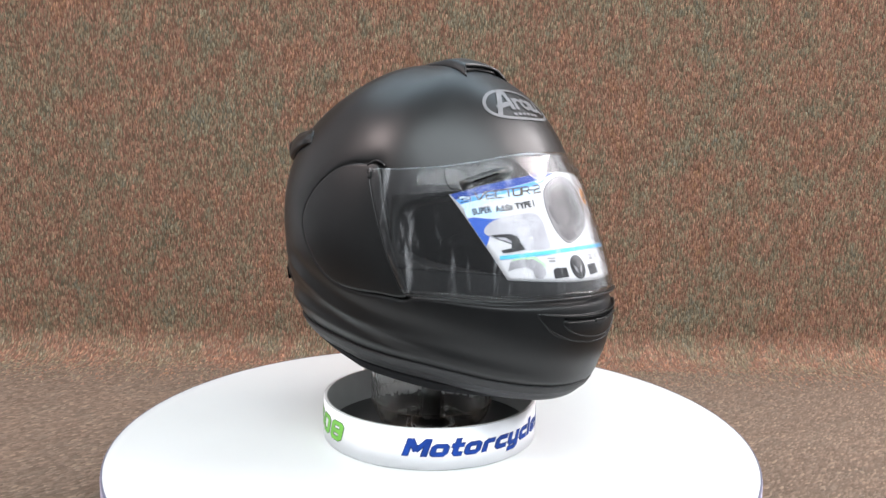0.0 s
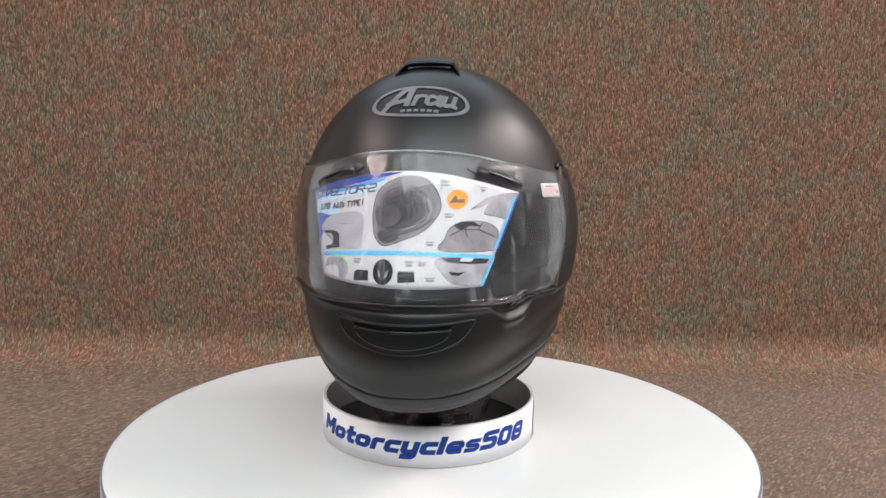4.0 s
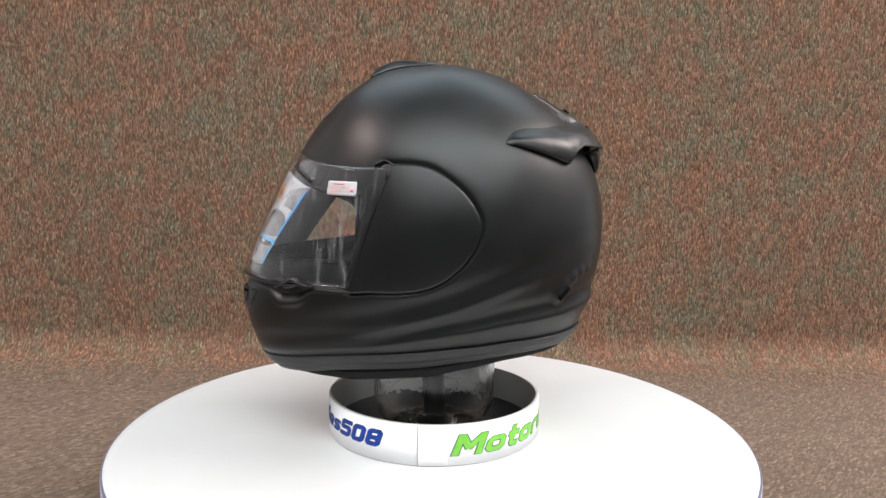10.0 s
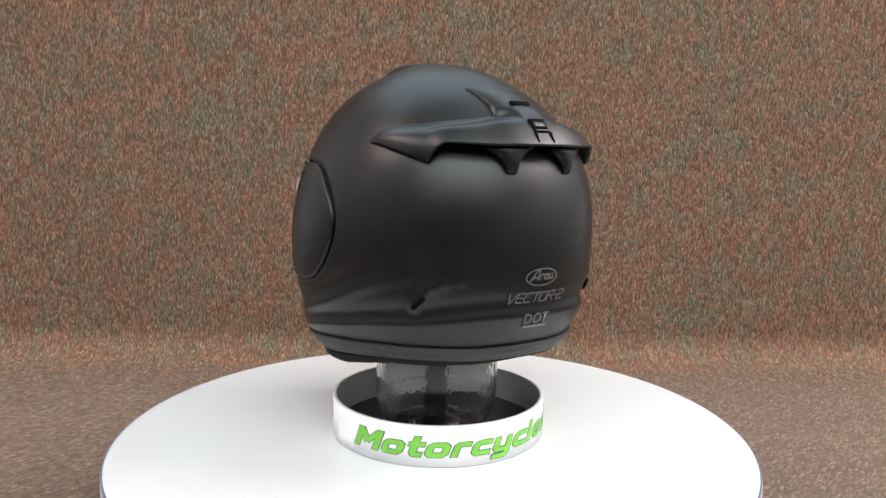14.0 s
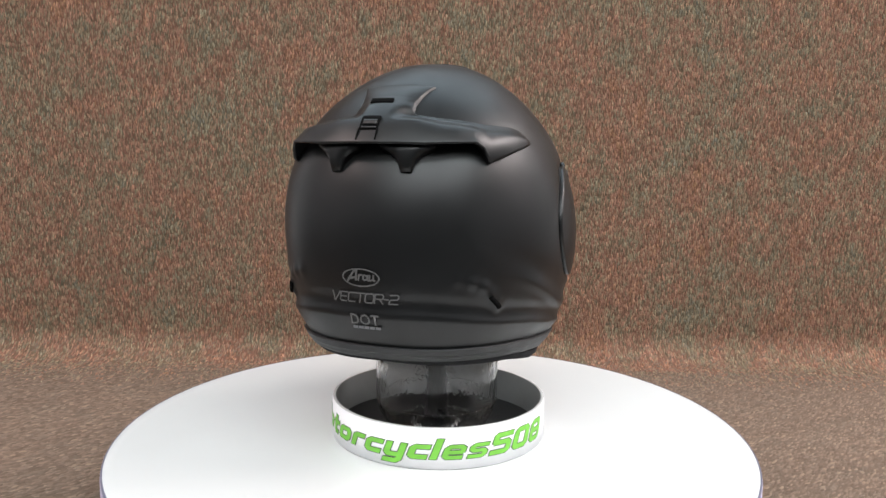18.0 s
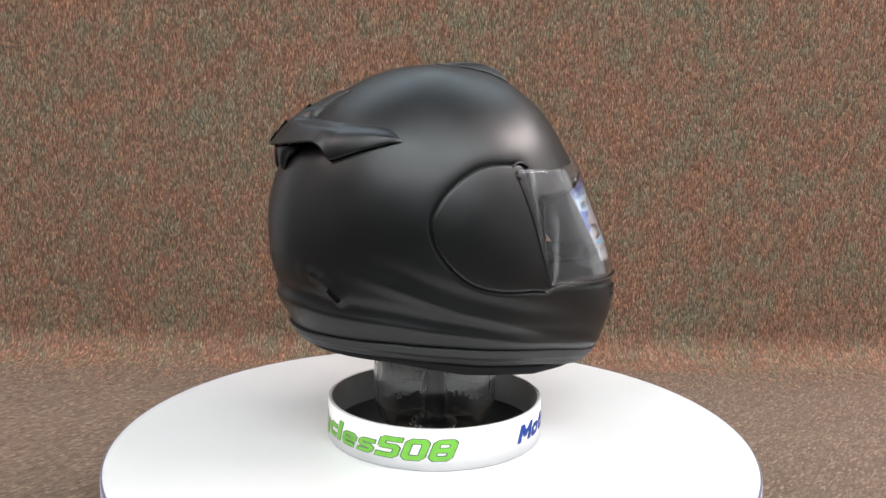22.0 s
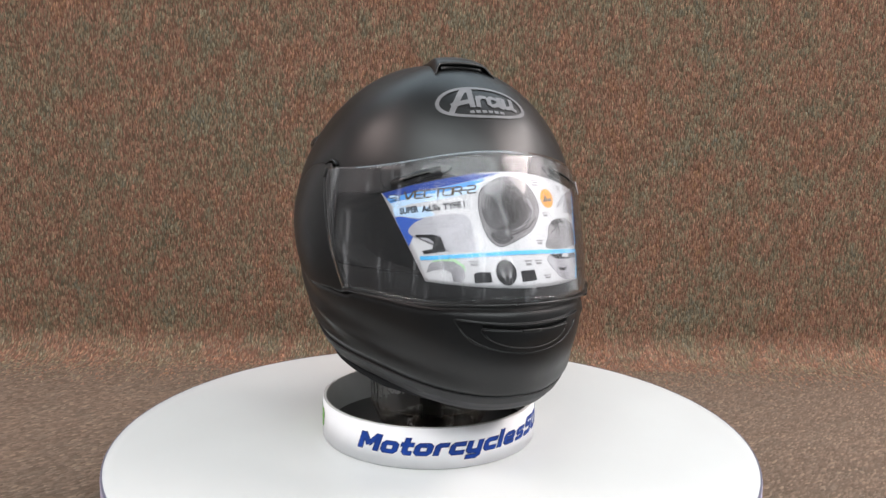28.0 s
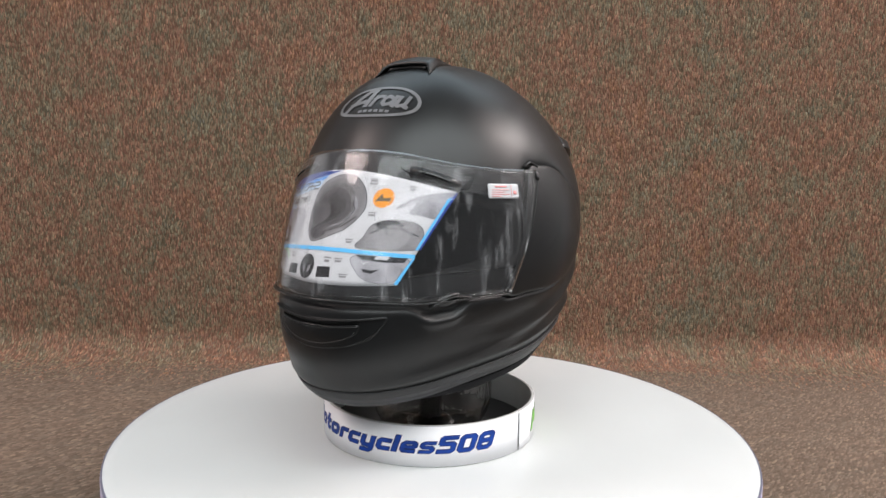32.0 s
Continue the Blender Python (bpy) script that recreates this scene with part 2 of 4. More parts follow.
def radius(az, el):
    """az: radians from the front towards the helmet's left side; el: radians above the level."""
    s = el / (pi / 2)
    T = [np.ones_like(s), s]
    for k in range(2, 7):
        T.append(2 * s * T[-1] - T[-2])
    c = np.cos(el)
    r = 0
    for k in range(7):
        for l in range(6):
            r = r + FORM[k, l] * T[k] * np.cos(l * az) * (c ** min(l, 2) if l else 1)
    a = (az + pi) % (2 * pi) - pi
    r = r + 0.0024 * np.exp(-(a / 0.7) ** 2 - ((el - 0.55) / 0.42) ** 2)    # fuller brow
    return r - 0.0017 * np.exp(-((np.abs(a) - 1.15) / 0.42) ** 2 - ((el - 0.12) / 0.35) ** 2) + 0.0026 * np.exp(-((pi / 2 - el) / 0.6) ** 2)    # flatter temples, fuller top


def raw(az, el):
    r = radius(az, el)
    return np.stack([CENTRE[0] + r * np.sin(az) * np.cos(el), CENTRE[1] - r * np.cos(az) * np.cos(el), CENTRE[2] + r * np.sin(el)], -1)


def surf(az, el, lift=0.0):
    """Points on the form, in degrees, lifted along its normal."""
    az, el = np.broadcast_arrays(np.radians(np.asarray(az, float)), np.radians(np.asarray(el, float)))
    e = np.minimum(el, radians(89.0))
    h = 0.004
    a = raw(az + h, e) - raw(az - h, e)
    b = raw(az, e + h) - raw(az, e - h)
    n = np.cross(a, b)
    n /= np.linalg.norm(n, axis=-1, keepdims=True) + 1e-12
    n = np.where((el > radians(88.9))[..., None], np.array([0, 0, 1.0]), n)
    return raw(az, el) + n * np.asarray(lift)[..., None]


def front(x, z, lift=0.0):
    """az, el of the points of the front that show at x, z from straight ahead."""
    x, z = np.asarray(x, float), np.asarray(z, float)
    az, el = np.arctan2(x, 0.15), np.arctan2(z - CENTRE[2], 0.15)
    for _ in range(40):
        r = radius(az, el) + lift
        y = np.sqrt(np.maximum(r * r - x * x - (z - CENTRE[2]) ** 2, 1e-4))
        az = 0.5 * az + 0.5 * np.arctan2(x, y)
        el = 0.5 * el + 0.5 * np.arctan2(z - CENTRE[2], np.hypot(x, y))
    return np.degrees(az), np.degrees(el)


def back(x, z, lift=0.0):
    x, z = np.asarray(x, float), np.asarray(z, float)
    az, el = np.arctan2(x, -0.15), np.arctan2(z - CENTRE[2], 0.15)
    for _ in range(40):
        r = radius(az, el) + lift
        y = -np.sqrt(np.maximum(r * r - x * x - (z - CENTRE[2]) ** 2, 1e-4))
        az = 0.5 * az + 0.5 * np.arctan2(x, y)
        el = 0.5 * el + 0.5 * np.arctan2(z - CENTRE[2], np.hypot(x, y))
    return np.degrees(az), np.degrees(el)


def crown(x, y, lift=0.0):
    """Points of the top above x, y."""
    x, y = np.asarray(x, float), np.asarray(y, float)
    dx, dy = x - CENTRE[0], y - CENTRE[1]
    z = np.full_like(dx, 0.13)
    for _ in range(30):
        az, el = np.arctan2(dx, -dy), np.arctan2(z, np.hypot(dx, dy))
        z = np.sqrt(np.maximum(radius(az, el) ** 2 - dx * dx - dy * dy, 1e-4))
    return np.stack([x, y, CENTRE[2] + z + np.asarray(lift)], -1)


def curve(az, knots):
    a = np.abs((np.asarray(az, float) + 180) % 360 - 180)
    x, y = np.array(knots, float).T
    slope = np.gradient(y, x)
    slope[0] = slope[-1] = 0.0
    i = np.clip(np.searchsorted(x, a, side="right") - 1, 0, len(x) - 2)
    w = x[i + 1] - x[i]
    f = (a - x[i]) / w
    return ((1 + 2 * f) * (1 - f) ** 2 * y[i] + f * (1 - f) ** 2 * w * slope[i]
            + f * f * (3 - 2 * f) * y[i + 1] + f * f * (f - 1) * w * slope[i + 1])


TRIM = [(0, -38.7), (13, -39.7), (34, -42.3), (55, -43.5), (75, -43.6), (93, -43.0), (112, -40.9), (129, -37.3), (147, -34.4), (163, -33.4), (180, -33.0)]
EYE_LOW = [(0, -12.0), (35, -13.0), (66, -13.0), (90, -9), (130, -6), (180, -5)]
EYE_HIGH = [(0, 17.0), (35, 14.5), (66, 12.0), (90, 11), (130, 12), (180, 14)]
RIDGE_A = [(0, -37.2), (17, -37.5), (30, -37.8), (43, -38.2), (54, -37.7), (67, -36.3), (78, -34.1), (90, -31.3), (101, -28.2), (111, -24.2), (121, -19.6), (131, -15.5), (142, -12.0), (180, -3)]
RIDGE_B = [(0, -38.0), (17, -38.3), (28, -39.2), (42, -40.4), (54, -40.7), (64, -40.6), (76, -39.6), (88, -38.2), (100, -36.6), (111, -34.5), (122, -31.4), (134, -28.5), (145, -26.2), (153, -24.6), (162, -23.4), (171, -23.0), (180, -23.0)]
VISOR_LOW = [(0, -16.6), (14, -17.2), (31, -19.4), (45, -20.4), (60, -21.2), (80, -21.5), (180, -21)]
VISOR_HIGH = [(0, 26.9), (20, 26.1), (38, 23.5), (54, 21.9), (75, 21.4), (180, 21.4)]
POD_LINE = [(73.0, 21.6), (79.3, 22.6), (85.8, 22.4), (92.2, 21.0), (98.3, 17.3), (103.9, 12.0), (107.3, 6.9), (109.0, 2.5), (108.6, -2.6),
            (106.0, -8.2), (101.2, -14.0), (95.5, -18.2), (89.0, -20.6), (80.4, -21.7), (70.9, -21.9), (60.2, -21.9), (63.0, -13.0), (66.0, -3.0), (69.2, 9.0)]
POD_LOOP = smooth_loop(POD_LINE, 120)
POD_LOOP = POD_LOOP.mean(0) + (POD_LOOP - POD_LOOP.mean(0)) * np.array([1.025, 1.035])


def off_line(az, el, loop):
    """Distance in degrees of arc from a closed line."""
    k = cos(radians(2))
    d = np.full(az.shape, 99.0)
    for p, q in zip(loop, np.roll(loop, -1, 0)):
        ux, uy = (q[0] - p[0]) * k, q[1] - p[1]
        x, y = (az - p[0]) * k, el - p[1]
        w = np.clip((x * ux + y * uy) / (ux * ux + uy * uy + 1e-9), 0, 1)
        d = np.minimum(d, np.hypot(x - w * ux, y - w * uy))
    return d


def ridge(s, width, height, dip, lip):
    """A rounded fold: the surface sinks a little, flares out to the line from above and tucks in below it."""
    flare = height * np.clip(1 - s / width, 0, 1) ** 2 - dip * np.exp(-((s - 0.55 * width) / (0.4 * width)) ** 2)
    f = np.clip(1 + s / lip, 0, 1)
    return np.where(s >= 0, flare, (height - 0.15 * dip) * f * f * (3 - 2 * f))


def relief(az, el):
    a = np.abs((az + 180) % 360 - 180)
    d = ridge(el - curve(a, RIDGE_A), 9.0, 0.0022, 0.0018, 4.5) * np.interp(a, [0, 12, 35, 60, 100, 125, 145], [0.0, 0.12, 0.45, 0.85, 1.0, 0.7, 0])
    band_width = np.maximum((curve(a, RIDGE_B) - curve(a, TRIM)) * 0.9, 1.6)
    d = d + ridge(el - curve(a, RIDGE_B), 6.0, 0.0020, 0.0018, band_width) * np.interp(a, [0, 12, 60, 120, 180], [0.25, 0.4, 0.85, 0.95, 0.8])
    low = curve(a, TRIM)
    gap = np.clip((el - low) / (curve(a, RIDGE_B) - low), 0, 1.15)
    d = d + np.where(gap < 1.15, np.interp(gap, [0, 0.9, 1.15], [-0.0015, 0.0012, 0.0]), 0) * np.interp(a, [0, 60, 110, 180], [0, 0.2, 0.9, 1.0])
    off = off_line(a, el, POD_LOOP)
    d = d - 0.0027 * np.exp(-(off / 0.8) ** 2) - 0.0012 * np.exp(-(off / 3.2) ** 2) * np.clip(el / 12, 0, 1)
    # the edge under the visor, which drops into a pocket round the catch
    pocket = np.exp(-((az - 35.0) / 7.5) ** 4)
    under = el - (curve(a, VISOR_LOW) - 1.0 - 3.0 * pocket)
    d = d - 0.0028 * np.exp(-(under / 1.1) ** 2) * np.interp(a, [0, 60, 66], [1, 1, 0])
    d = d + pocket * (0.0018 * np.exp(-((under + 1.9) / 1.4) ** 2) - 0.0042 * np.clip(under / 0.9, 0, 1) * np.clip((curve(a, VISOR_LOW) + 1.0 - el) / 1.0, 0, 1))
    # scoops behind the ears
    for p, q, r in ((140.8, -23.0, 1.0), (141.6, -20.8, 1.0), (143.4, -18.2, 1.0), (146.2, -15.9, 1.0), (150, -14.3, 0.8), (154.5, -13.3, 0.5)):
        d = d + 0.0022 * r * np.exp(-(((a - p) * 0.95) ** 2 + (el - q) ** 2) / 1.9 ** 2)
    return d


# ---- helmet ----
helmet = tagged(new("motorcycle_helmet"), "matte black full-face motorcycle helmet with a shut clear visor", "helmet")

COLS = 480
azs = np.arange(COLS) * 360.0 / COLS - 180.0
rows = []
lows, mids, tops = np.linspace(0, 1, 72), np.linspace(0, 1, 36)[1:], np.linspace(0, 1, 84)[1:]
el_rows = [curve(azs, TRIM) * (1 - v) + curve(azs, EYE_LOW) * v for v in lows]
el_rows += [curve(azs, EYE_LOW) * (1 - v) + curve(azs, EYE_HIGH) * v for v in mids]
el_rows += [curve(azs, EYE_HIGH) * (1 - v) + 89.0 * v for v in tops]
EL = np.array(el_rows)
AZ = np.broadcast_to(azs, EL.shape)
OUT = surf(AZ, EL, relief(AZ, EL))
eye_rows = range(len(lows) - 1, len(lows) - 1 + len(mids))
eye_cols = [j for j in range(COLS) if -66 <= azs[j] < 66 - 0.1]
HOLE = {(i, j) for i in eye_rows for j in eye_cols}


def shell_mesh(P, apex):
    n, m = P.shape[:2]
    verts = [tuple(q) for q in P.reshape(-1, 3)] + [tuple(apex)]
    faces = [(i * m + j, i * m + (j + 1) % m, (i + 1) * m + (j + 1) % m, (i + 1) * m + j) for i in range(n - 1) for j in range(m) if (i, j) not in HOLE]
    faces += [((n - 1) * m + j, (n - 1) * m + (j + 1) % m, n * m) for j in range(m)]
    return verts, faces


part("shell", shell_mesh(OUT, surf(0.0, 90.0)), MATTE, helmet, "matte black painted shell with swept creases along its lower sides")
thin = np.interp(EL, [-45, -20, 60, 89], [0.022, 0.030, 0.034, 0.034])
INNER = surf(AZ, EL, -thin)
part("liner", shell_mesh(INNER, surf(0.0, 90.0, -0.034)), FOAM, helmet, "black cloth comfort lining")
# rim of the eye port
i0, i1 = eye_rows[0], eye_rows[-1] + 1
j0, j1 = eye_cols[0], eye_cols[-1] + 1
ring = [(i0, j) for j in range(j0, j1 + 1)] + [(i, j1) for i in range(i0 + 1, i1 + 1)] + [(i1, j) for j in range(j1 - 1, j0 - 1, -1)] + [(i, j0) for i in range(i1 - 1, i0, -1)]
lift = [0.0008, 0.0012, 0.0006, -0.002, -0.016, -0.031]
pull = [0.0, 0.0, 0.85, 1.0, 1.0, 0.9]
mid_el = [(EL[i0, j] + EL[i1, j]) / 2 for _, j in ring]
half_el = [(EL[i1, j] - EL[i0, j]) / 2 for _, j in ring]
G = []
for l, k in zip(lift, pull):
    row = []
    for (i, j), m, h in zip(ring, mid_el, half_el):
        p, q = AZ[i, j] / 66.0, (EL[i, j] - m) / h
        c = 1 - k * (1 - 0.97 / (abs(p) ** 5 + abs(q) ** 5) ** 0.2)
        row.append(surf(66.0 * p * c, m + h * q * c, l))
    G.append(row)
G = np.array(G)
part("eye_port_gasket", sheet(G, True), GASKET, helmet, "black rubber gasket round the eye opening")

# rolled rubber edge and neck roll
base_az = np.arange(0, 360, 2.5) - 180
bel = curve(base_az, TRIM)
edge = surf(base_az, bel, 0.0)
down = np.interp(np.abs(base_az), [0, 40, 90, 140, 180], [0.0160, 0.0160, 0.0165, 0.0130, 0.0125])
inward = np.interp(np.abs(base_az), [0, 40, 90, 140, 180], [0.0150, 0.0140, 0.0105, 0.0080, 0.0075])
flat = edge - CENTRE
flat[:, 2] = 0
flat /= np.linalg.norm(flat, axis=1, keepdims=True)
prof = [(-0.004, -0.002), (0.0004, -0.0002), (0.0012, 0.03), (0.0008, 0.10), (-0.10, 0.30), (-0.22, 0.45), (-0.26, 0.48), (-0.30, 0.47), (-0.55, 0.72), (-0.85, 0.95), (-1.15, 1.0), (-1.5, 0.85), (-1.7, 0.3), (-1.6, -0.4)]
R = []
for o, d in prof:
    out = np.where(abs(o) < 0.01, o, o * inward)
    R.append(edge + flat * out[:, None] + np.array([0, 0, -1.0]) * (d * down)[:, None])
part("edge_trim", sheet(np.array(R), True), RUBBER, helmet, "black rubber trim rolled round the bottom edge")
NR = []
for a in np.linspace(0, 2 * pi, 12, endpoint=False):
    low = np.interp(np.abs(base_az), [0, 25, 50, 95, 130, 180], [0.006, 0.010, 0.0185, 0.019, 0.012, 0.008])
    mid = edge - flat * (inward + 0.010)[:, None] + np.array([0, 0, -1.0]) * low[:, None]
    NR.append(mid + flat * (0.009 * cos(a)) + np.array([0, 0, 1.0]) * (0.0085 * sin(a)))
NR.append(NR[0])
part("neck_roll", sheet(np.array(NR), True), FOAM, helmet, "black padded neck roll")


# cheek pads, which sit on the stand's cylinder
for side in (1, -1):
    PU, PV = np.meshgrid(np.linspace(0, 1, 21), np.linspace(0, 1, 13))
    pad_az, pad_el = 46 + 84 * PU, curve(46 + 84 * PU, TRIM) * (1 - PV) + 3.0 * (1 - PV) - 12.5 * PV
    plump = np.clip(np.sin(pi * np.clip(PU, 0.04, 0.96)) * 1.5, 0, 1) * np.clip(np.sin(pi * np.clip(PV, 0.08, 0.95)) * 1.6, 0, 1)
    part("cheek_pad", slab(surf(side * pad_az, pad_el, -0.026 - 0.034 * plump), surf(side * pad_az, pad_el, np.full(PU.shape, -0.024))), FOAM, helmet, "black padded cheek lining")

# side plates over the visor pivots
def plate(loop, rim_depth, height, rings=(1.0, 0.998, 0.993, 0.982, 0.95, 0.9, 0.75, 0.5, 0.25, 0.02)):
    c = loop.mean(0)
    P = []
    for s in rings:
        q = c + (loop - c) * s
        h = height * min(1.0, (1 - s) * 48 + 0.25) + 0.0010 * (1 - s * s)
        P.append(surf(q[:, 0], q[:, 1], h if s < 1 else rim_depth))
    v, f = sheet(np.array(P), True)
    n, m = len(P), len(loop)
    return v, f + [tuple((n - 1) * m + j for j in range(m))]


for side in (1, -1):
    loop = POD_LOOP * np.array([side, 1])
    inset = loop.mean(0) + (loop - loop.mean(0)) * 0.992
    part("side_plate", plate(inset, -0.0030, 0.0013), POD, helmet, "matte black teardrop plate over the visor pivot")

# visor
va = np.linspace(-1, 1, 81)


def puff(az, el):
    """How far the visor stands off the shell's form."""
    return np.interp(np.abs(az), [0, 50, 64, 77], [0.0040, 0.0038, 0.0027, 0.0020]) + 0.0022 * np.exp(-(az / 34) ** 2 - ((el - 14) / 12) ** 2)


def visor_at(u, v, lift):
    """u from -1 to 1 across, v from 0 at the lower edge to 1 at the upper."""
    end = np.interp(v, [0, 0.3, 1], [60.6, 66.4, 76.6])
    az = u * end
    el = curve(az, VISOR_LOW) * (1 - v) + curve(az, VISOR_HIGH) * v
    return surf(az, el, puff(az, el) + lift)


VU, VV = np.meshgrid(va, np.linspace(0, 1, 29))
visor = part("visor", slab(visor_at(VU, VV, 0.0), visor_at(VU, VV, -0.0018)), VISOR, helmet, "clear visor with smears, shut")
visor.visible_shadow = False


def strip(path_az, path_el, lift, width, thick, up=True):
    """A thin band lying on the form along a line."""
    a, e = np.asarray(path_az, float), np.asarray(path_el, float)
    ta, te = np.gradient(a), np.gradient(e)
    k = np.cos(np.radians(e))
    n = np.hypot(ta * k, te)
    oa, oe = -te / n / k, ta * k / n
    w = width / 2
    top = np.stack([surf(a - oa * w, e - oe * w, lift), surf(a, e, lift + thick * 0.35), surf(a + oa * w, e + oe * w, lift)])
    low = np.stack([surf(a - oa * w, e - oe * w, lift - thick), surf(a, e, lift - thick), surf(a + oa * w, e + oe * w, lift - thick)])
    return slab(top, low)


def patch(az0, az1, el0, el1, lift, thick, n=8, m=4, slant=0.0):
    """A thin plate on the form between two bearings and two heights."""
    U, V = np.meshgrid(np.linspace(0, 1, n), np.linspace(0, 1, m))
    a, e = az0 + (az1 - az0) * U + slant * V, el0 + (el1 - el0) * V
    return slab(surf(a, e, lift), surf(a, e, lift - thick))


la = np.linspace(-60, 60, 60)
part("visor_lower_seal", strip(la, curve(la, VISOR_LOW) - 0.5, 0.0042, 0.55, 0.003), BLACK, visor, "black seal along the visor's lower edge")
for side in (1, -1):
    v = np.linspace(0, 1, 20)
    part("visor_side_seal", strip(side * np.interp(v, [0, 0.3, 1], [61.4, 67.2, 77.2]), np.interp(v, [0, 1], [-21.0, 20.6]), 0.0018, 0.5, 0.002), POD, visor, "black edge where the visor meets the side plate")
    ta = np.linspace(70.2, 78.0, 12)
    part("pivot_tab", strip(side * ta, 22.2 + 2.1 * np.sin(np.linspace(0.15, pi - 0.15, 12)), 0.0014, 0.8, 0.003), BLACK, helmet, "small black visor pivot tab")
    part("visor_stop", patch(side * 75.4, side * 76.5, 17.6, 21.0, 0.0030, 0.002), BLACK, visor)


def dome(az, el, wa, we, height, rings=7, segs=24, lift=0.0, tilt=0.0):
    """A low rounded knob on the form; wa, we: half sizes in degrees."""
    P = []
    for k in range(rings):
        f = k / (rings - 1)
        s, h = cos(f * pi / 2 * 0.98), sin(f * pi / 2)
        a = np.linspace(0, 2 * pi, segs, endpoint=False)
        da, de = wa * s * np.cos(a), we * s * np.sin(a)
        P.append(surf(az + da * cos(tilt) - de * sin(tilt), el + da * sin(tilt) + de * cos(tilt), lift + height * h))
    v, f = sheet(np.array(P), True)
    return v, f + [tuple((rings - 1) * segs + j for j in range(segs))]


# catch on the helmet's left, under the visor
catch = part("visor_catch", dome(36.4, -19.9, 4.0, 1.7, 0.0030, lift=0.0012, tilt=0.1), BLACK, helmet, "small black visor catch")
# raised black spot painted in for the shade of the catch's cavity
part("catch_hollow_shade", dome(36.8, -19.8, 2.2, 0.8, 0.0006, lift=0.0040, tilt=0.1), DEEP, catch)
part("catch_arm", strip(np.linspace(30.5, 44.5, 14), -20.2 + 0.9 * np.cos(np.linspace(-2.2, 2.2, 14)) - 0.2, 0.0038, 0.7, 0.004), BLACK, catch)

# chin vent
vent = part("chin_vent", plate(smooth_loop([(-19.3, -21.4), (-12, -21.0), (0, -20.8), (12, -21.0), (19.3, -21.4), (18.2, -23.4), (14.8, -26.0), (8, -27.1), (0, -27.4), (-8, -27.1), (-14.8, -26.0), (-18.2, -23.4)], 96), -0.0007, 0.0005), POD, helmet, "matte black chin vent with a narrow mouth")
part("vent_lip", plate(smooth_loop([(-12.3, -22.4), (-6, -22.2), (0, -22.2), (6, -22.2), (12.3, -22.4), (11.5, -24.4), (7, -25.7), (0, -26.1), (-7, -25.7), (-11.5, -24.4)], 72), 0.000, 0.0020), POD, vent)
# black strip stands in for the shade inside the mouth
part("vent_mouth", strip(np.linspace(-12.2, 12.2, 24), np.full(24, -21.95), 0.0024, 0.5, 0.002), DEEP, vent, "narrow black mouth")
for w, e in ((18.6, -21.2), (12.0, -22.5)):
    va_ = np.linspace(-w, w, 30)
    part("vent_ledge", strip(va_, e - 0.25 * (va_ / w) ** 2, 0.0030, 0.30, 0.002), POD, vent)
for w, top, drop, up in ((18.4, -21.6, 5.7, 0.0009), (11.8, -22.7, 3.4, 0.0022)):
    arc = np.linspace(-0.97 * w, 0.97 * w, 36)
    part("vent_rim", strip(arc, top - drop * np.sqrt(1 - (arc / w) ** 2) ** 0.8, up, 0.28, 0.002), POD, vent)
part("vent_slider", patch(-2.6, 2.6, -22.75, -22.2, 0.0040, 0.002), BLACK, vent)

# hood on the crown
HU, HV = np.meshgrid(np.linspace(-1, 1, 33), np.linspace(0, 1, 19))


def hood(lift_top, drop):
    half = np.interp(HV, [0, 0.35, 1], [0.0290, 0.0240, 0.0130])
    fy = -0.0540 - 0.0085 * np.clip((np.abs(HU) - 0.72) / 0.28, 0, 1)
    x, y = HU * half, fy + (0.004 - fy) * HV
    h = (0.0012 + lift_top * np.clip((1.0 - np.abs(HU)) / 0.20, 0, 1) * np.interp(HV, [0, 0.25, 0.6, 1], [0.86, 0.94, 0.52, 0.05])) - drop
    return crown(x, y, h)


top_vent = part("top_vent", slab(hood(0.0064, 0.0), hood(0.0050, 0.0020)), POD, helmet, "matte black air intake hood on the crown")
mu = np.linspace(-0.78, 0.78, 17)
mouth = np.stack([crown(mu * 0.026, y - 0.0040 * np.abs(mu) ** 3, k) for y, k in ((-0.0545, 0.0008), (-0.0515, 0.0030), (-0.0480, 0.0048))])
part("intake", slab(mouth, mouth + np.array([0, 0.004, 0])), POD, top_vent, "intake shutter")
# thin black line drawn for the shaded gap in front of the shutter
bar = [tuple(q) for q in crown(mu * 0.0265, -0.0500 - 0.0050 * np.abs(mu) ** 3, 0.0026)]
part("intake_gap_line", tube(bar, 0.0009), DEEP, top_vent)

# rear diffuser: one moulding of two wings and a centre duct with ears, under a raised lip
def ease(x, lo, hi):
    f = np.clip((x - lo) / (hi - lo), 0, 1)
    return f * f * (3 - 2 * f)


ua = np.concatenate([np.linspace(-58.5, -29, 52), np.linspace(-28.2, 28.2, 95), np.linspace(29, 58.5, 52)])
b = np.abs(ua)
WING_FRONT = [(0, 34.6), (14, 34.6), (24, 34.0), (36, 33.3), (48, 33.9), (53, 33.4), (56, 31.6), (58.5, 29.4)]
f_el = np.interp(b, *zip(*WING_FRONT))
r_el = np.interp(b, [0, 15, 30, 32.6, 35.2, 46, 57, 58.5], [22.0, 22.1, 23.6, 22.6, 19.8, 24.4, 28.8, 29.3])
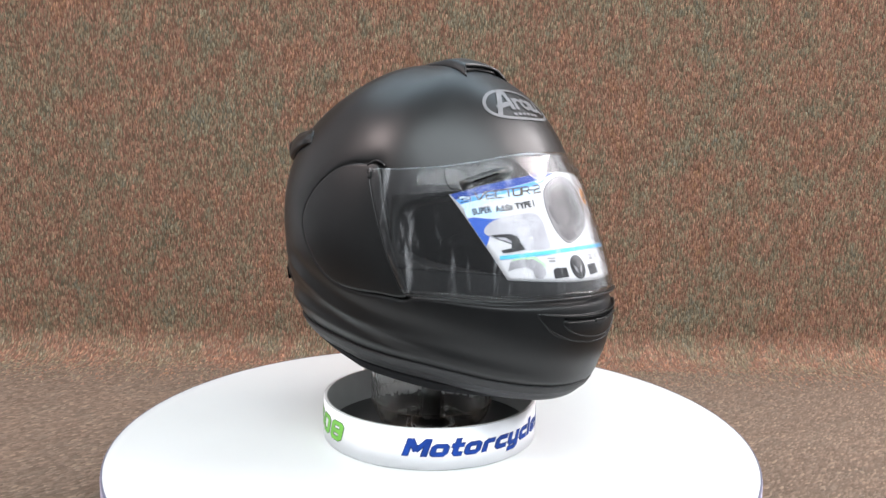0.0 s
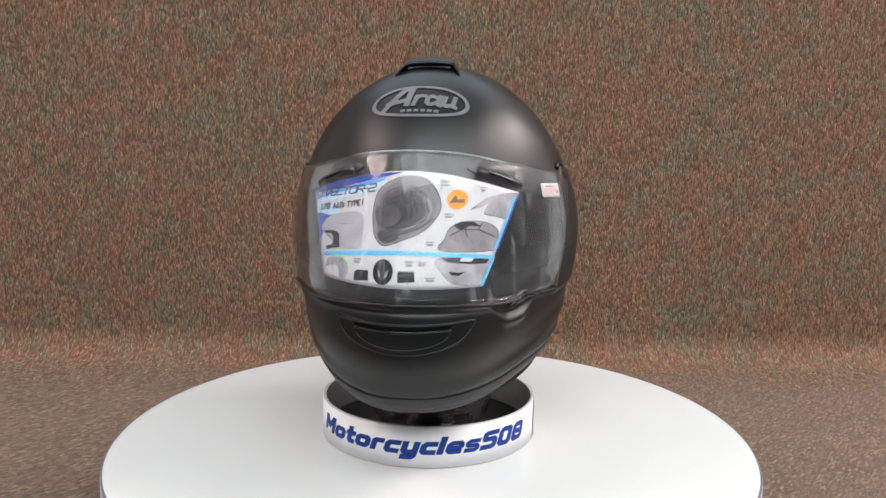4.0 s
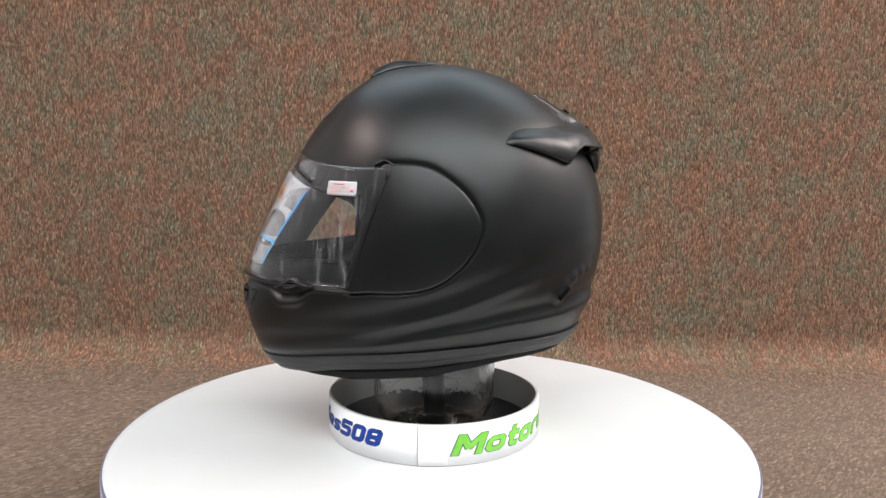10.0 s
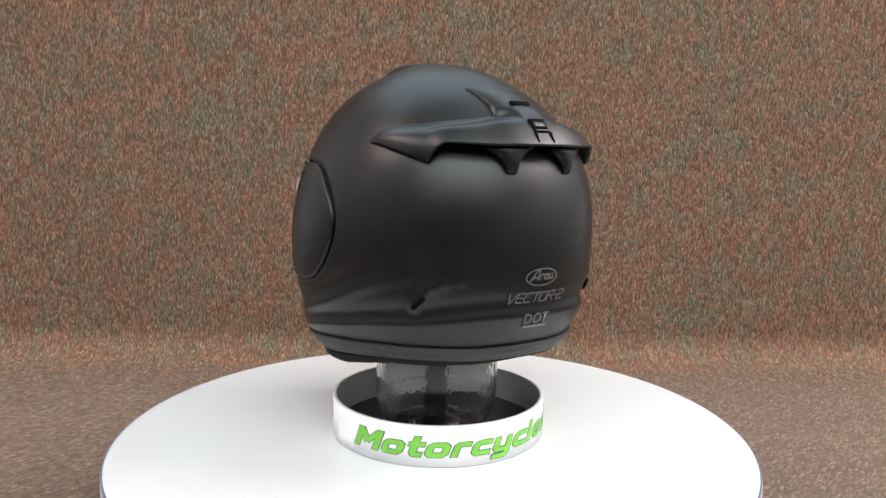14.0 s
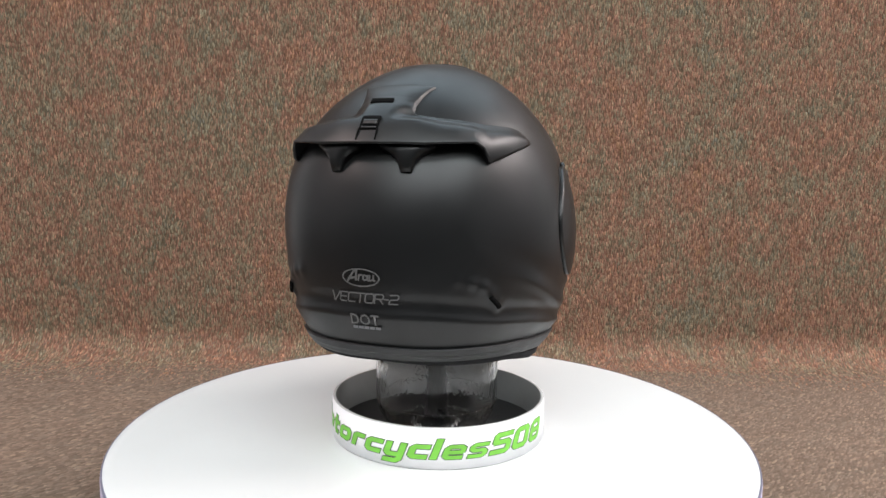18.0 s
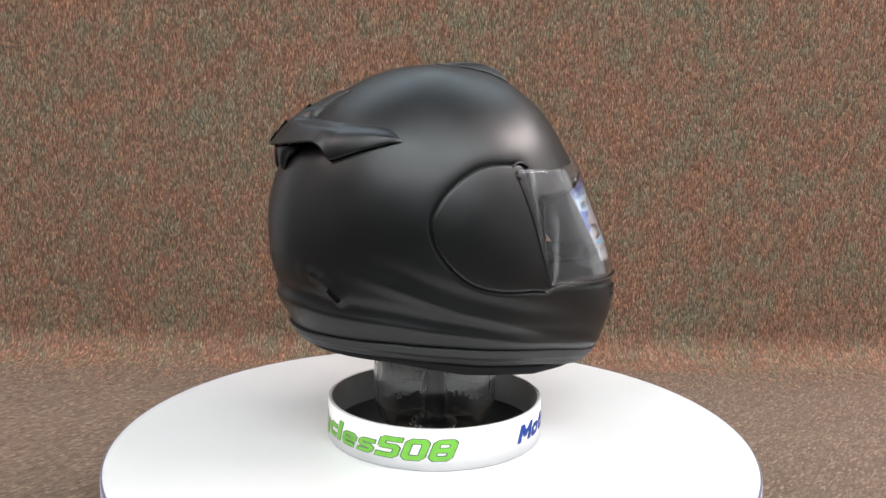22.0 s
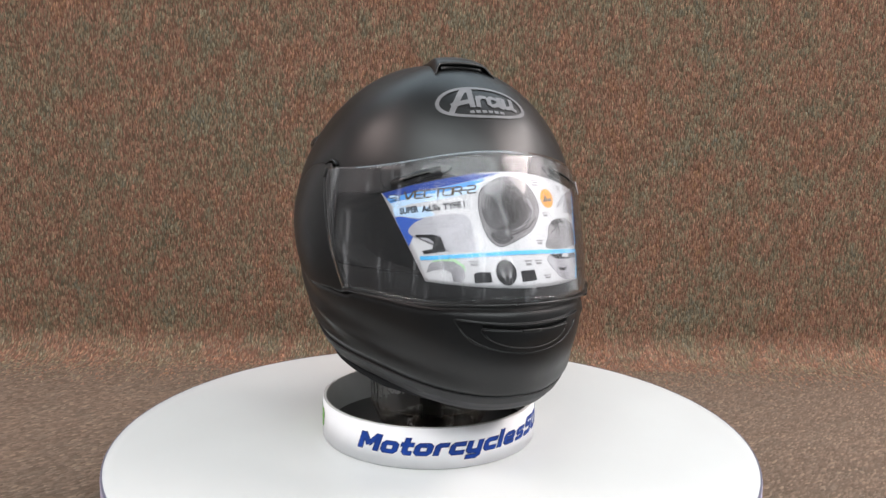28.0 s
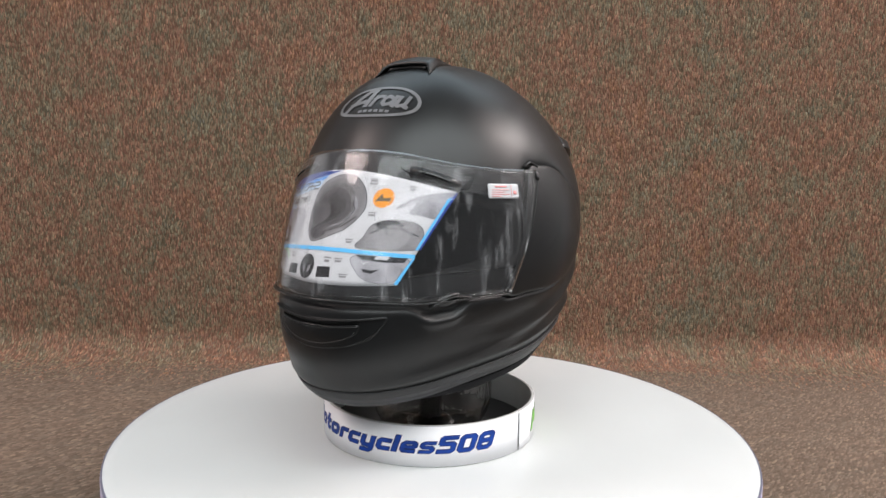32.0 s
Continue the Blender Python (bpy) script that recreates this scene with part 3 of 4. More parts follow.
r_up = np.interp(b, [0, 15, 30, 32.6, 35.2, 46, 57, 58.5], [0.0155, 0.0150, 0.0135, 0.0105, 0.0034, 0.0034, 0.0022, 0.0010])
r_soft = np.interp(b, [0, 15, 25, 33, 42, 57], [0.0155, 0.0150, 0.0136, 0.0088, 0.0046, 0.0020])
rows_up = []
for v in np.linspace(0, 1, 76):
    e = 50.0 + (r_el - 50.0) * v
    inside_wing = np.minimum(f_el - e, 58.0 - b)
    duct_half = np.interp(e, [22, 36, 39, 43, 46, 49.2], [11.0, 11.0, 11.2, 13.2, 15.2, 18.6])
    inside_duct = np.minimum((duct_half - b) * 0.78, 49.2 - e)
    k = 1.1
    inside = np.maximum(inside_wing, inside_duct) + np.where(np.abs(inside_wing - inside_duct) < k * 2, (k * 2 - np.abs(inside_wing - inside_duct)) ** 2 / (8 * k), 0)
    f = np.clip((f_el - e) / np.maximum(f_el - r_el, 0.05), 0, 1)
    wing = (r_soft + (r_up - r_soft) * f ** 5) * f ** 1.15 + np.interp(b, [0, 30, 57], [0.0035, 0.0040, 0.0022]) * np.sin(pi * f)
    duct = np.interp(e, [22, 28, 36, 41, 45, 49.2], [0.0155, 0.0134, 0.0090, 0.0050, 0.0032, 0.0010]) * (1 - 0.82 * ease(e, 33.0, 39.0) * np.clip(b / duct_half, 0, 1) ** 2.4)
    m = np.maximum(1 - ease(b, 9.0, 23.0), ease(e, 33.5, 38.5))
    high = wing * (1 - m) + np.maximum(duct, wing) * m
    rows_up.append(surf(180 + ua, e, -0.0022 + 0.0032 * ease(inside, -0.35, 0.30) + high * (ease(inside, -0.5, 5.5) * (1 - ease(e, 33.0, 39.0)) + ease(inside, -0.35, 0.30) * ease(e, 33.0, 39.0))))
tuck = np.interp(b, [0, 30, 33.5, 36, 57], [0.0024, 0.0024, 0.004, 0.006, 0.004])
r_top = r_up + 0.0010
rows_up.append(surf(180 + ua, r_el - 0.35, r_top - tuck * 0.45))
rows_up.append(surf(180 + ua, r_el - 0.05, r_top - tuck))
deep = np.interp(b, [0, 28, 33, 36, 57], [7.0, 6.0, 1.5, 0.2, 0.1])
rows_up.append(surf(180 + ua, r_el + deep * 0.6, np.maximum(r_up * 0.45, -0.002) - 0.002))
rows_up.append(surf(180 + ua, r_el + deep, np.full(len(ua), -0.0030)))
diffuser = part("rear_diffuser", sheet(np.array(rows_up)), POD, helmet, "matte black rear exhaust spoiler across the back of the crown")
for u in (-10.8, 10.8):
    W = np.array([8.0, 4.4, 2.6, 2.0, 1.5])
    FU, FR = np.meshgrid(np.linspace(-1, 1, 9), np.arange(5))
    fe = np.array([22.6, 20.8, 19.0, 17.4, 16.0])[FR]
    fl = np.array([0.0125, 0.0110, 0.0085, 0.0058, 0.0018])[FR] * (1 - 0.35 * FU ** 4)
    part("fin", slab(surf(180 + u + FU * W[FR], fe, fl), surf(180 + u + FU * W[FR], fe, np.full(FU.shape, -0.001))), POD, diffuser)
# black patch on the surface stands in for the slot's shade
part("exhaust_slot", patch(175.2, 183.6, 36.7, 38.5, 0.0098, 0.003), DEEP, diffuser, "narrow black slot")
part("exhaust_shutter", patch(176.6, 182.4, 25.6, 30.0, 0.0156, 0.004), DEEP, diffuser, "black sliding shutter")
part("shutter_tab", patch(177.5, 181.7, 27.2, 28.7, 0.0163, 0.002), POD, diffuser)
part("shutter_tab", patch(177.3, 181.9, 26.1, 26.5, 0.0163, 0.002), POD, diffuser)
for a in (176.7, 182.3):
    part("shutter_rail", patch(a, a + 0.3, 22.6, 25.8, 0.0170, 0.003), DEEP, diffuser)
for side in (1, -1):
    # the scoop's dark opening is a black strip laid on top
    part("ear_exhaust", strip(side * np.array([140.6, 141.4, 142.4, 143.4, 144.0]), np.array([-22.6, -21.6, -20.6, -19.6, -18.9]), 0.0030, 1.4, 0.003), DEEP, helmet, "small black exhaust slot in a scoop")


# ---- flat shapes laid on a form ----
def fill(points, step=0.006):
    """A filled 2D outline, cut up finely enough to bend."""
    bm = bmesh.new()
    f = bm.faces.new([bm.verts.new((p[0], p[1], 0)) for p in points])
    bmesh.ops.triangulate(bm, faces=[f])
    for _ in range(4):
        long = [e for e in bm.edges if e.calc_length() > step]
        if not long:
            break
        bmesh.ops.subdivide_edges(bm, edges=long, cuts=1)
        bmesh.ops.triangulate(bm, faces=bm.faces)
    bm.verts.index_update()
    made = np.array([v.co[:2] for v in bm.verts]), [tuple(v.index for v in q.verts) for q in bm.faces]
    bm.free()
    return made


def oval(cx, cy, rx, ry, n=40):
    return [(cx + rx * cos(a), cy + ry * sin(a)) for a in np.linspace(0, 2 * pi, n, endpoint=False)]


def oval_band(cx, cy, rx, ry, wx, wy, n=64):
    a = np.linspace(0, 2 * pi, n, endpoint=False)
    P = [(cx + (rx - wx * k) * np.cos(a), cy + (ry - wy * k) * np.sin(a)) for k in (0, 0.5, 1)]
    G = np.array([np.stack([x, y, 0 * x], 1) for x, y in P])
    v, f = sheet(G, True)
    return v[:, :2], f


def leaning(x0, y0, w, h, lean):
    return [(x0, y0), (x0 + w, y0), (x0 + w + lean, y0 + h), (x0 + lean, y0 + h)]


def together(shapes):
    V, F, n = [], [], 0
    for v, f in shapes:
        V.append(np.asarray(v))
        F += [tuple(i + n for i in q) for q in f]
        n += len(v)
    return np.concatenate(V), F


def strokes(lines, width, step=0.006):
    """Flat bars of one width along bent lines."""
    made = []
    for line in lines:
        closed = line[0] == line[-1]
        for k, (p, q) in enumerate(zip(line, line[1:])):
            p, q = np.array(p, float), np.array(q, float)
            d = (q - p) / np.linalg.norm(q - p) * width / 2
            n = np.array([-d[1], d[0]])
            a = p - d * (0.8 if k == 0 and not closed else 0.38)
            b = q + d * (0.8 if k == len(line) - 2 and not closed else 0.38)
            made.append(fill([tuple(a - n), tuple(b - n), tuple(b + n), tuple(a + n)], step))
    return made


# a slanting peak with a tail, then four lower bent bars, in thousandths of the oval's half width
SWASH = [[(-720, -230), (-560, 0), (-330, 330), (-170, 330)], [(-190, 330), (-250, -120)], [(-640, -60), (-260, 10)]]
LOWER = [[(-60, 130), (-120, -130)], [(-90, 60), (10, 140), (90, 130)], [(330, 90), (230, 140), (150, 70), (140, -60), (200, -120), (300, -80), (370, 0)], [(400, 140), (370, -110), (420, -130)],
         [(500, 130), (470, -80), (520, -120), (620, -80)], [(690, 150), (660, -100), (720, -120)]]


def emblem_shapes(cx, cy, half, thick, squash=1.0):
    out = [oval_band(cx, cy, half, half * 0.46, half * 0.085, half * 0.070)]
    for group, w in ((SWASH, thick), (LOWER, thick * 0.8)):
        out += strokes([[(cx + x * half / 1000, cy + y * half * squash / 1000) for x, y in line] for line in group], w)
    return out


# square-cornered marks on a grid 100 wide and 100 high, with their advance
BADGE = [
    (0, [[(0, 100), (32, 0), (44, 0), (92, 100)]]),
    (104, [[(84, 100), (12, 100), (0, 88), (0, 12), (12, 0), (78, 0)], [(0, 50), (72, 50)]]),
    (200, [[(84, 100), (14, 100), (0, 86), (0, 14), (14, 0), (80, 0)]]),
    (294, [[(0, 100), (92, 100)], [(46, 100), (46, 0)]]),
    (396, [[(14, 0), (0, 14), (0, 86), (14, 100), (80, 100), (94, 86), (94, 14), (80, 0), (14, 0)]]),
    (504, [[(0, 0), (0, 100), (74, 100), (88, 86), (88, 60), (76, 46), (0, 46)], [(48, 46), (92, 0)]]),
    (606, [[(0, 46), (40, 46)]]),
    (660, [[(0, 96), (74, 100), (88, 86), (88, 60), (74, 48), (16, 44), (2, 30), (0, 0), (92, 0)]])]


def badge_shapes(x0, y0, width, height, lean, thick, rise=0.0, step=0.006):
    lines = []
    for start, group in BADGE:
        for line in group:
            lines.append([(x0 + (start + x) * width / 752 + lean * y / 100, y0 + y * height / 100 + rise * (start + x) / 752) for x, y in line])
    return strokes(lines, thick, step)


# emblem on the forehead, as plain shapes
def on_brow(v, lift=0.0007):
    x, y = v[:, 0], v[:, 1]
    el = 49.6 + np.degrees(y / 0.137) - 3.9 * (x / 0.044) ** 2
    return surf(np.degrees(x / (0.137 * np.cos(np.radians(el)))) - 0.8, el, lift)


emblem = emblem_shapes(0, 0, 0.0425, 0.0050)
for k in range(6):
    emblem.append(fill(leaning(-0.0150 + k * 0.0056, -0.0138, 0.0040, 0.0030, 0)))
v, f = together(emblem)
part("brow_emblem", (on_brow(v), f), DECAL, helmet, "grey oval emblem printed on the forehead")


# marks low on the back
def on_back(v, lift=0.0016):
    az, el = back(0.0040 - v[:, 0], v[:, 1])
    return surf(az, el, relief(az, el) + lift)


v, f = together(emblem_shapes(0.0, 0.1778, 0.0166, 0.0018))
part("back_emblem", (on_back(v), f), DECAL_DIM, helmet, "small grey oval emblem")
v, f = together(badge_shapes(-0.0300, 0.1566, 0.0590, 0.0080, 0.0022, 0.0012))
part("back_mark", (on_back(v), f), DECAL_DIM, helmet, "row of slim grey marks")
v, f = lettering("DOT", 0.0128, 0, 0.0002, 1.05)
v = v * np.array([0.025 / np.ptp(v[:, 0]), 1.0]) + np.array([-0.0118, 0.1388])
part("approval_mark", (on_back(v), f), DECAL_DIM, helmet, "grey approval letters")
v, f = together([fill(leaning(-0.0112 + k * 0.0050, 0.1345, 0.0043, 0.0026, 0.0006)) for k in range(5)])
part("approval_bar", (on_back(v), f), DECAL, helmet)


# ---- paper card behind the visor, laid out on a grid of its own from 215 to 915 across ----
def card_at(v, layer):
    x, z = (v[:, 0] - 583) * 0.000255, 0.281 - v[:, 1] * 0.000234
    az, el = front(x, z, 0.003)
    return surf(az, el, puff(az, el) - 0.0027 + layer * 0.00015)


def tint(name, colour, rough=0.35):
    return plain(name, colour, rough, 0.06, 120, 0.0, spec=0.25)


C_WHITE = tint("card_white", (0.575, 0.575, 0.59))
C_NAVY = tint("card_navy", (0.010, 0.045, 0.27))
C_BLUE = tint("card_blue", (0.10, 0.34, 0.78))
C_DEEP = tint("card_deep_blue", (0.03, 0.10, 0.45))
C_PALE = tint("card_pale_blue", (0.50, 0.68, 0.88))
C_CYAN = tint("card_cyan", (0.10, 0.48, 0.85))
C_GREY = plain("card_grey_picture", (0.07, 0.067, 0.071), 0.4, 0.5, 60, 0.0, spec=0.25)
C_LIGHT = plain("card_light_grey_picture", (0.32, 0.315, 0.335), 0.4, 0.35, 60, 0.0, spec=0.25)
C_DARK = plain("card_dark_picture", (0.010, 0.010, 0.012), 0.4, 0.5, 60, 0.0, spec=0.25)
C_MID = plain("card_mid_grey_picture", (0.22, 0.212, 0.22), 0.4, 0.25, 60, 0.0, spec=0.25)
C_FAINT = plain("card_faint_grey_picture", (0.42, 0.418, 0.45), 0.4, 0.16, 50, 0.0, spec=0.25)
C_GOLD = tint("card_gold", (0.15, 0.11, 0.06))
C_ORANGE = tint("card_orange", (0.80, 0.30, 0.02))
C_GREEN = tint("card_green", (0.42, 0.66, 0.40))
C_PINK = tint("label_red", (0.72, 0.30, 0.30))
CU, CS = np.meshgrid(np.linspace(0, 1, 41), np.linspace(0, 1, 21))
cx = (217 + 83 * CS) * (1 - CU) + (915 - 98 * CS) * CU
cy = (158 + 290 * CS) * (1 - CU) + (150 + 310 * CS) * CU + np.sin(pi * CU) * (-73 * (1 - CS) + 9 * CS)
flat_card = np.stack([cx.ravel(), cy.ravel()], 1)
card = part("advertising_card", slab(card_at(flat_card, 0).reshape(21, 41, 3), card_at(flat_card, -1).reshape(21, 41, 3)), C_WHITE)
tagged(card, "glossy white and blue printed card tucked behind the clear visor", "card")


def printed(name, outlines, mat, layer, label=""):
    v, f = together([fill(o, 26) for o in outlines])
    return part(name, (card_at(v, layer), f), mat, card, label)


printed("blue_header", [[(219, 158), (300, 127), (385, 105), (470, 89), (560, 85), (510, 100), (470, 110), (380, 133), (300, 152), (228, 176)]], C_NAVY, 1)
printed("mid_header", [[(228, 177), (300, 153), (380, 134), (470, 111), (508, 101), (496, 116), (466, 126), (380, 150), (300, 168), (236, 192)]], C_BLUE, 1)
printed("pale_header", [[(236, 193), (300, 169), (380, 151), (466, 127), (494, 118), (480, 140), (466, 152), (380, 172), (290, 192), (244, 208)]], C_PALE, 1)
printed("blue_wedge", [[(243, 240), (258, 236), (300, 242), (352, 232), (314, 258), (286, 292), (269, 336), (253, 282)]], C_DEEP, 1)
printed("pale_wedge", [[(240, 209), (262, 204), (330, 200), (346, 228), (300, 240), (258, 234), (243, 237)]], C_PALE, 1)
for name, thick, mat, layer in (("title_edge", 5.0, C_DARK, 2), ("title_marks", 2.2, C_GOLD, 2.6)):
    v, f = together(badge_shapes(272, -177, 198, 25, 5, thick, 25, 26))
    part(name, (card_at(v * np.array([1, -1]), layer), f), mat, card)
printed("small_mark", [oval(248, 170, 15, 8)], C_DARK, 2)
printed("small_mark_face", [oval(248, 170, 12, 5.5)], C_PALE, 2.6)
printed("small_mark_bar", [[(240, 172), (256, 168), (257, 171), (241, 175)], [(236, 184), (262, 178), (262, 181), (236, 187)]], C_DARK, 3)
for word, x0, y0, w in (("SUPER", 257, 228, 48), ("Ad.Sis", 313, 219, 50), ("TYPE I", 371, 210, 62)):
    v, f = lettering(word, 30, 0.05, 1.1)
    v = np.stack([x0 + v[:, 0] * w / np.ptp(v[:, 0]), y0 - v[:, 1] * 0.95 - v[:, 0] * 0.12], 1)
    part("card_lettering", (card_at(v, 2), f), C_DARK, card)


def outlined(name, outline, mat, grow, label=""):
    """A picture with a dark edge printed round it."""
    q = np.asarray(smooth_loop(outline, 72), float)
    mid = q.mean(0)
    printed(name + "_outline", [[tuple(p) for p in mid + (q - mid) * (1 + grow / np.ptp(q[:, 0]))]], C_DARK, 1)
    return printed(name, [[tuple(p) for p in q]], mat, 1.7, label)


printed("cutaway_picture", [[tuple(p) for p in smooth_loop([(272, 282), (292, 254), (326, 236), (372, 226), (420, 224), (440, 246), (440, 300), (438, 340), (400, 346), (362, 346), (366, 316), (354, 300), (330, 290), (292, 296), (280, 300)], 60)]], C_FAINT, 1.7)
for x, y, w, h in ((384, 286, 24, 3), (388, 296, 22, 3), (384, 306, 24, 3), (386, 316, 18, 3), (330, 256, 40, 2), (350, 266, 50, 2)):
    printed("cutaway_line", [[(x, y), (x + w, y - 4), (x + w, y - 4 + h), (x, y + h)]], C_LIGHT, 2.4)
printed("cutaway_hole", [[(286, 296), (330, 292), (352, 300), (360, 346), (304, 358), (300, 348), (326, 340), (332, 318), (318, 304), (292, 304)]], C_DARK, 2.4)
outlined("helmet_picture", [(545, 106), (600, 100), (640, 118), (668, 155), (680, 205), (664, 245), (630, 282), (585, 304), (520, 328), (488, 306), (474, 262), (472, 200), (490, 142)], C_MID, 4, "grey picture of a helmet")
shell_loop = np.array(smooth_loop([(545, 106), (600, 100), (640, 118), (668, 155), (680, 205), (664, 245), (630, 282), (585, 304), (520, 328), (488, 306), (474, 262), (472, 200), (490, 142)], 72), float)
for step in range(6):
    shrink = 0.90 - 0.12 * step
    shade = 0.185 * 0.66 ** step
    core = np.array([540, 236]) + (shell_loop - np.array([540, 236])) * shrink
    printed("helmet_picture_shade", [[tuple(p) for p in core]], tint("card_shade", (shade, shade * 0.97, shade)), 1.8 + 0.09 * step)
printed("helmet_picture_visor", [[tuple(p) for p in smooth_loop([(479, 212), (510, 206), (548, 204), (560, 226), (552, 254), (520, 268), (490, 262)], 40)]], C_GREY, 2.4)
printed("helmet_picture_chin", [[tuple(p) for p in smooth_loop([(494, 288), (528, 284), (560, 296), (548, 312), (520, 322), (498, 308)], 30)]], C_GREY, 2.4)
for bend, w in (([(477, 204), (540, 198), (600, 190), (636, 196), (648, 214), (636, 244), (600, 264), (540, 276), (494, 284)], 3), ([(560, 200), (596, 206), (612, 224), (598, 246), (560, 262)], 3), ([(494, 290), (530, 296), (570, 290), (620, 272), (660, 240)], 4), ([(498, 300), (524, 310), (560, 304)], 3)):
    v, f = together(strokes([bend], w, 26))
    part("helmet_picture_line", (card_at(v, 2.8), f), C_GREY, card)
printed("helmet_picture_edge", [[(636, 170), (650, 184), (656, 214), (640, 246), (600, 268), (560, 282), (600, 262), (632, 240), (644, 212), (640, 188)]], C_LIGHT, 2.4)
printed("orange_spot", [oval(728, 175, 31, 33)], C_ORANGE, 1, "orange round spot")
printed("orange_spot_mark", [[(704, 188), (722, 160), (728, 176), (750, 174), (750, 186), (722, 186)]], C_GOLD, 2)
outlined("scoop_picture", [(772, 208), (800, 184), (830, 166), (908, 154), (896, 200), (882, 240), (846, 232), (812, 222), (822, 190), (798, 200)], C_LIGHT, 3)
outlined("rear_picture", [(700, 302), (712, 270), (738, 252), (780, 246), (826, 254), (852, 276), (856, 310), (846, 344), (690, 340)], C_MID, 4, "grey picture of a helmet seen from above")
for bend in ([(716, 292), (750, 274), (800, 276), (846, 300)], [(742, 254), (756, 270), (764, 296)], [(806, 256), (796, 272)]):
    v, f = together(strokes([bend], 2.6, 26))
    part("rear_picture_line", (card_at(v, 2.8), f), C_DARK, card)
printed("rear_picture_top", [[(722, 262), (744, 248), (782, 250), (806, 266), (770, 262), (744, 278)]], C_DARK, 2.4)
outlined("chin_picture", [(684, 368), (828, 374), (820, 424), (800, 450), (742, 448), (704, 420)], C_LIGHT, 3)
printed("chin_picture_visor", [[(688, 362), (832, 370), (826, 386), (780, 386), (712, 378)]], C_DARK, 2.4)
printed("chin_picture_glint", [[(752, 364), (788, 366), (782, 378), (746, 376)]], C_WHITE, 3)
printed("chin_picture_vent", [[(716, 406), (742, 412), (768, 408), (746, 422), (724, 418)]], C_DARK, 2.4)
stripe = [(293, 366), (380, 355), (470, 347), (560, 343), (650, 344), (745, 350), (848, 360)]
printed("blue_stripe", [[*stripe, *[(x, y + 13) for x, y in reversed(stripe)]]], C_CYAN, 3)
printed("side_stripe", [[(898, 172), (906, 168), (852, 345), (845, 345)], [(842, 374), (848, 374), (818, 458), (808, 458)]], C_CYAN, 3)
printed("side_stripe_dark", [[(907, 168), (914, 154), (917, 156), (858, 345), (853, 345)]], C_NAVY, 3)
printed("liner_picture", [[(304, 420), (314, 388), (340, 374), (376, 374), (398, 392), (402, 424), (388, 446), (368, 442), (366, 416), (348, 404), (322, 410)]], C_LIGHT, 1)
printed("liner_picture_edge", [[(316, 384), (340, 368), (378, 368), (402, 390), (404, 410), (394, 392), (374, 378), (342, 378)]], C_GREEN, 2)
printed("mask_picture", [oval(520, 412, 32, 41)], C_DARK, 1)
printed("mask_picture_eyes", [[(502, 402), (511, 412), (515, 432), (506, 426)], [(538, 402), (529, 412), (525, 432), (534, 426)]], C_LIGHT, 2)
for pad in ([(424, 418), (436, 410), (472, 410), (474, 442), (424, 446)], [(566, 408), (616, 406), (620, 440), (568, 444)]):
    printed("pad_picture", [pad], C_DARK, 1)
captions = []
for x, y, w, h in ((416, 374, 28, 16), (586, 374, 26, 18), (624, 376, 28, 14), (650, 426, 30, 12), (672, 110, 34, 10), (672, 124, 34, 6), (794, 132, 20, 16), (692, 222, 28, 14), (644, 312, 26, 14), (378, 284, 28, 18)):
    captions.append([[(x, y), (x + w, y + 1), (x + w, y + h * 0.3), (x, y + h * 0.3)], [(x + 3, y + h * 0.55), (x + w - 4, y + h * 0.55), (x + w - 4, y + h), (x + 3, y + h)]])
for pair in captions:
    printed("caption_bars", pair, C_MID, 1)

# brow vents inside the visor
for side in (1, -1):
    path = np.array([(583 + side * d, y) for d, y in ((200, 78), (235, 86), (270, 99), (305, 114), (335, 130))], float)
    az, el = front((path[:, 0] - 583) * 0.000255, 0.281 - path[:, 1] * 0.000234, 0.003)
    pod = smooth_loop([(side * p, q) for p, q in ((19.5, 22.0), (28, 23.4), (38, 23.2), (45.5, 22.2), (46.8, 19.0), (43.5, 14.2), (33, 16.6), (23, 19.4))], 60)
    part("brow_fairing", plate(pod, -0.001, 0.0012), BLACK, helmet, "glossy black brow fairing behind the visor")
    brow = part("brow_vent", strip(az, el, 0.0034, 3.4, 0.006), BLACK, helmet, "black brow vent behind the visor")
    part("brow_knob", dome(az[2], el[2], 3.6, 1.0, 0.0016, lift=0.0034, tilt=-side * 0.5), BLACK, brow)
    part("brow_slider", strip(az[1:4] - side * 0.4, el[1:4] - 0.1, 0.0048, 0.9, 0.002), DEEP, brow)

# sticker on the visor's left end
LU, LV = np.meshgrid(np.linspace(-1, 1, 15), np.linspace(-1, 1, 9))
sx = LU * np.where(np.abs(LV) > 0.9, 0.95, 1.0)
sa, se = 57.7 + sx * 6.6, 13.6 + LV * 2.6
sticker = part("warning_sticker", slab(surf(sa, se, puff(sa, se) + 0.0006), surf(sa, se, puff(sa, se) + 0.0001)), C_WHITE, visor, "small white sticker with red print")
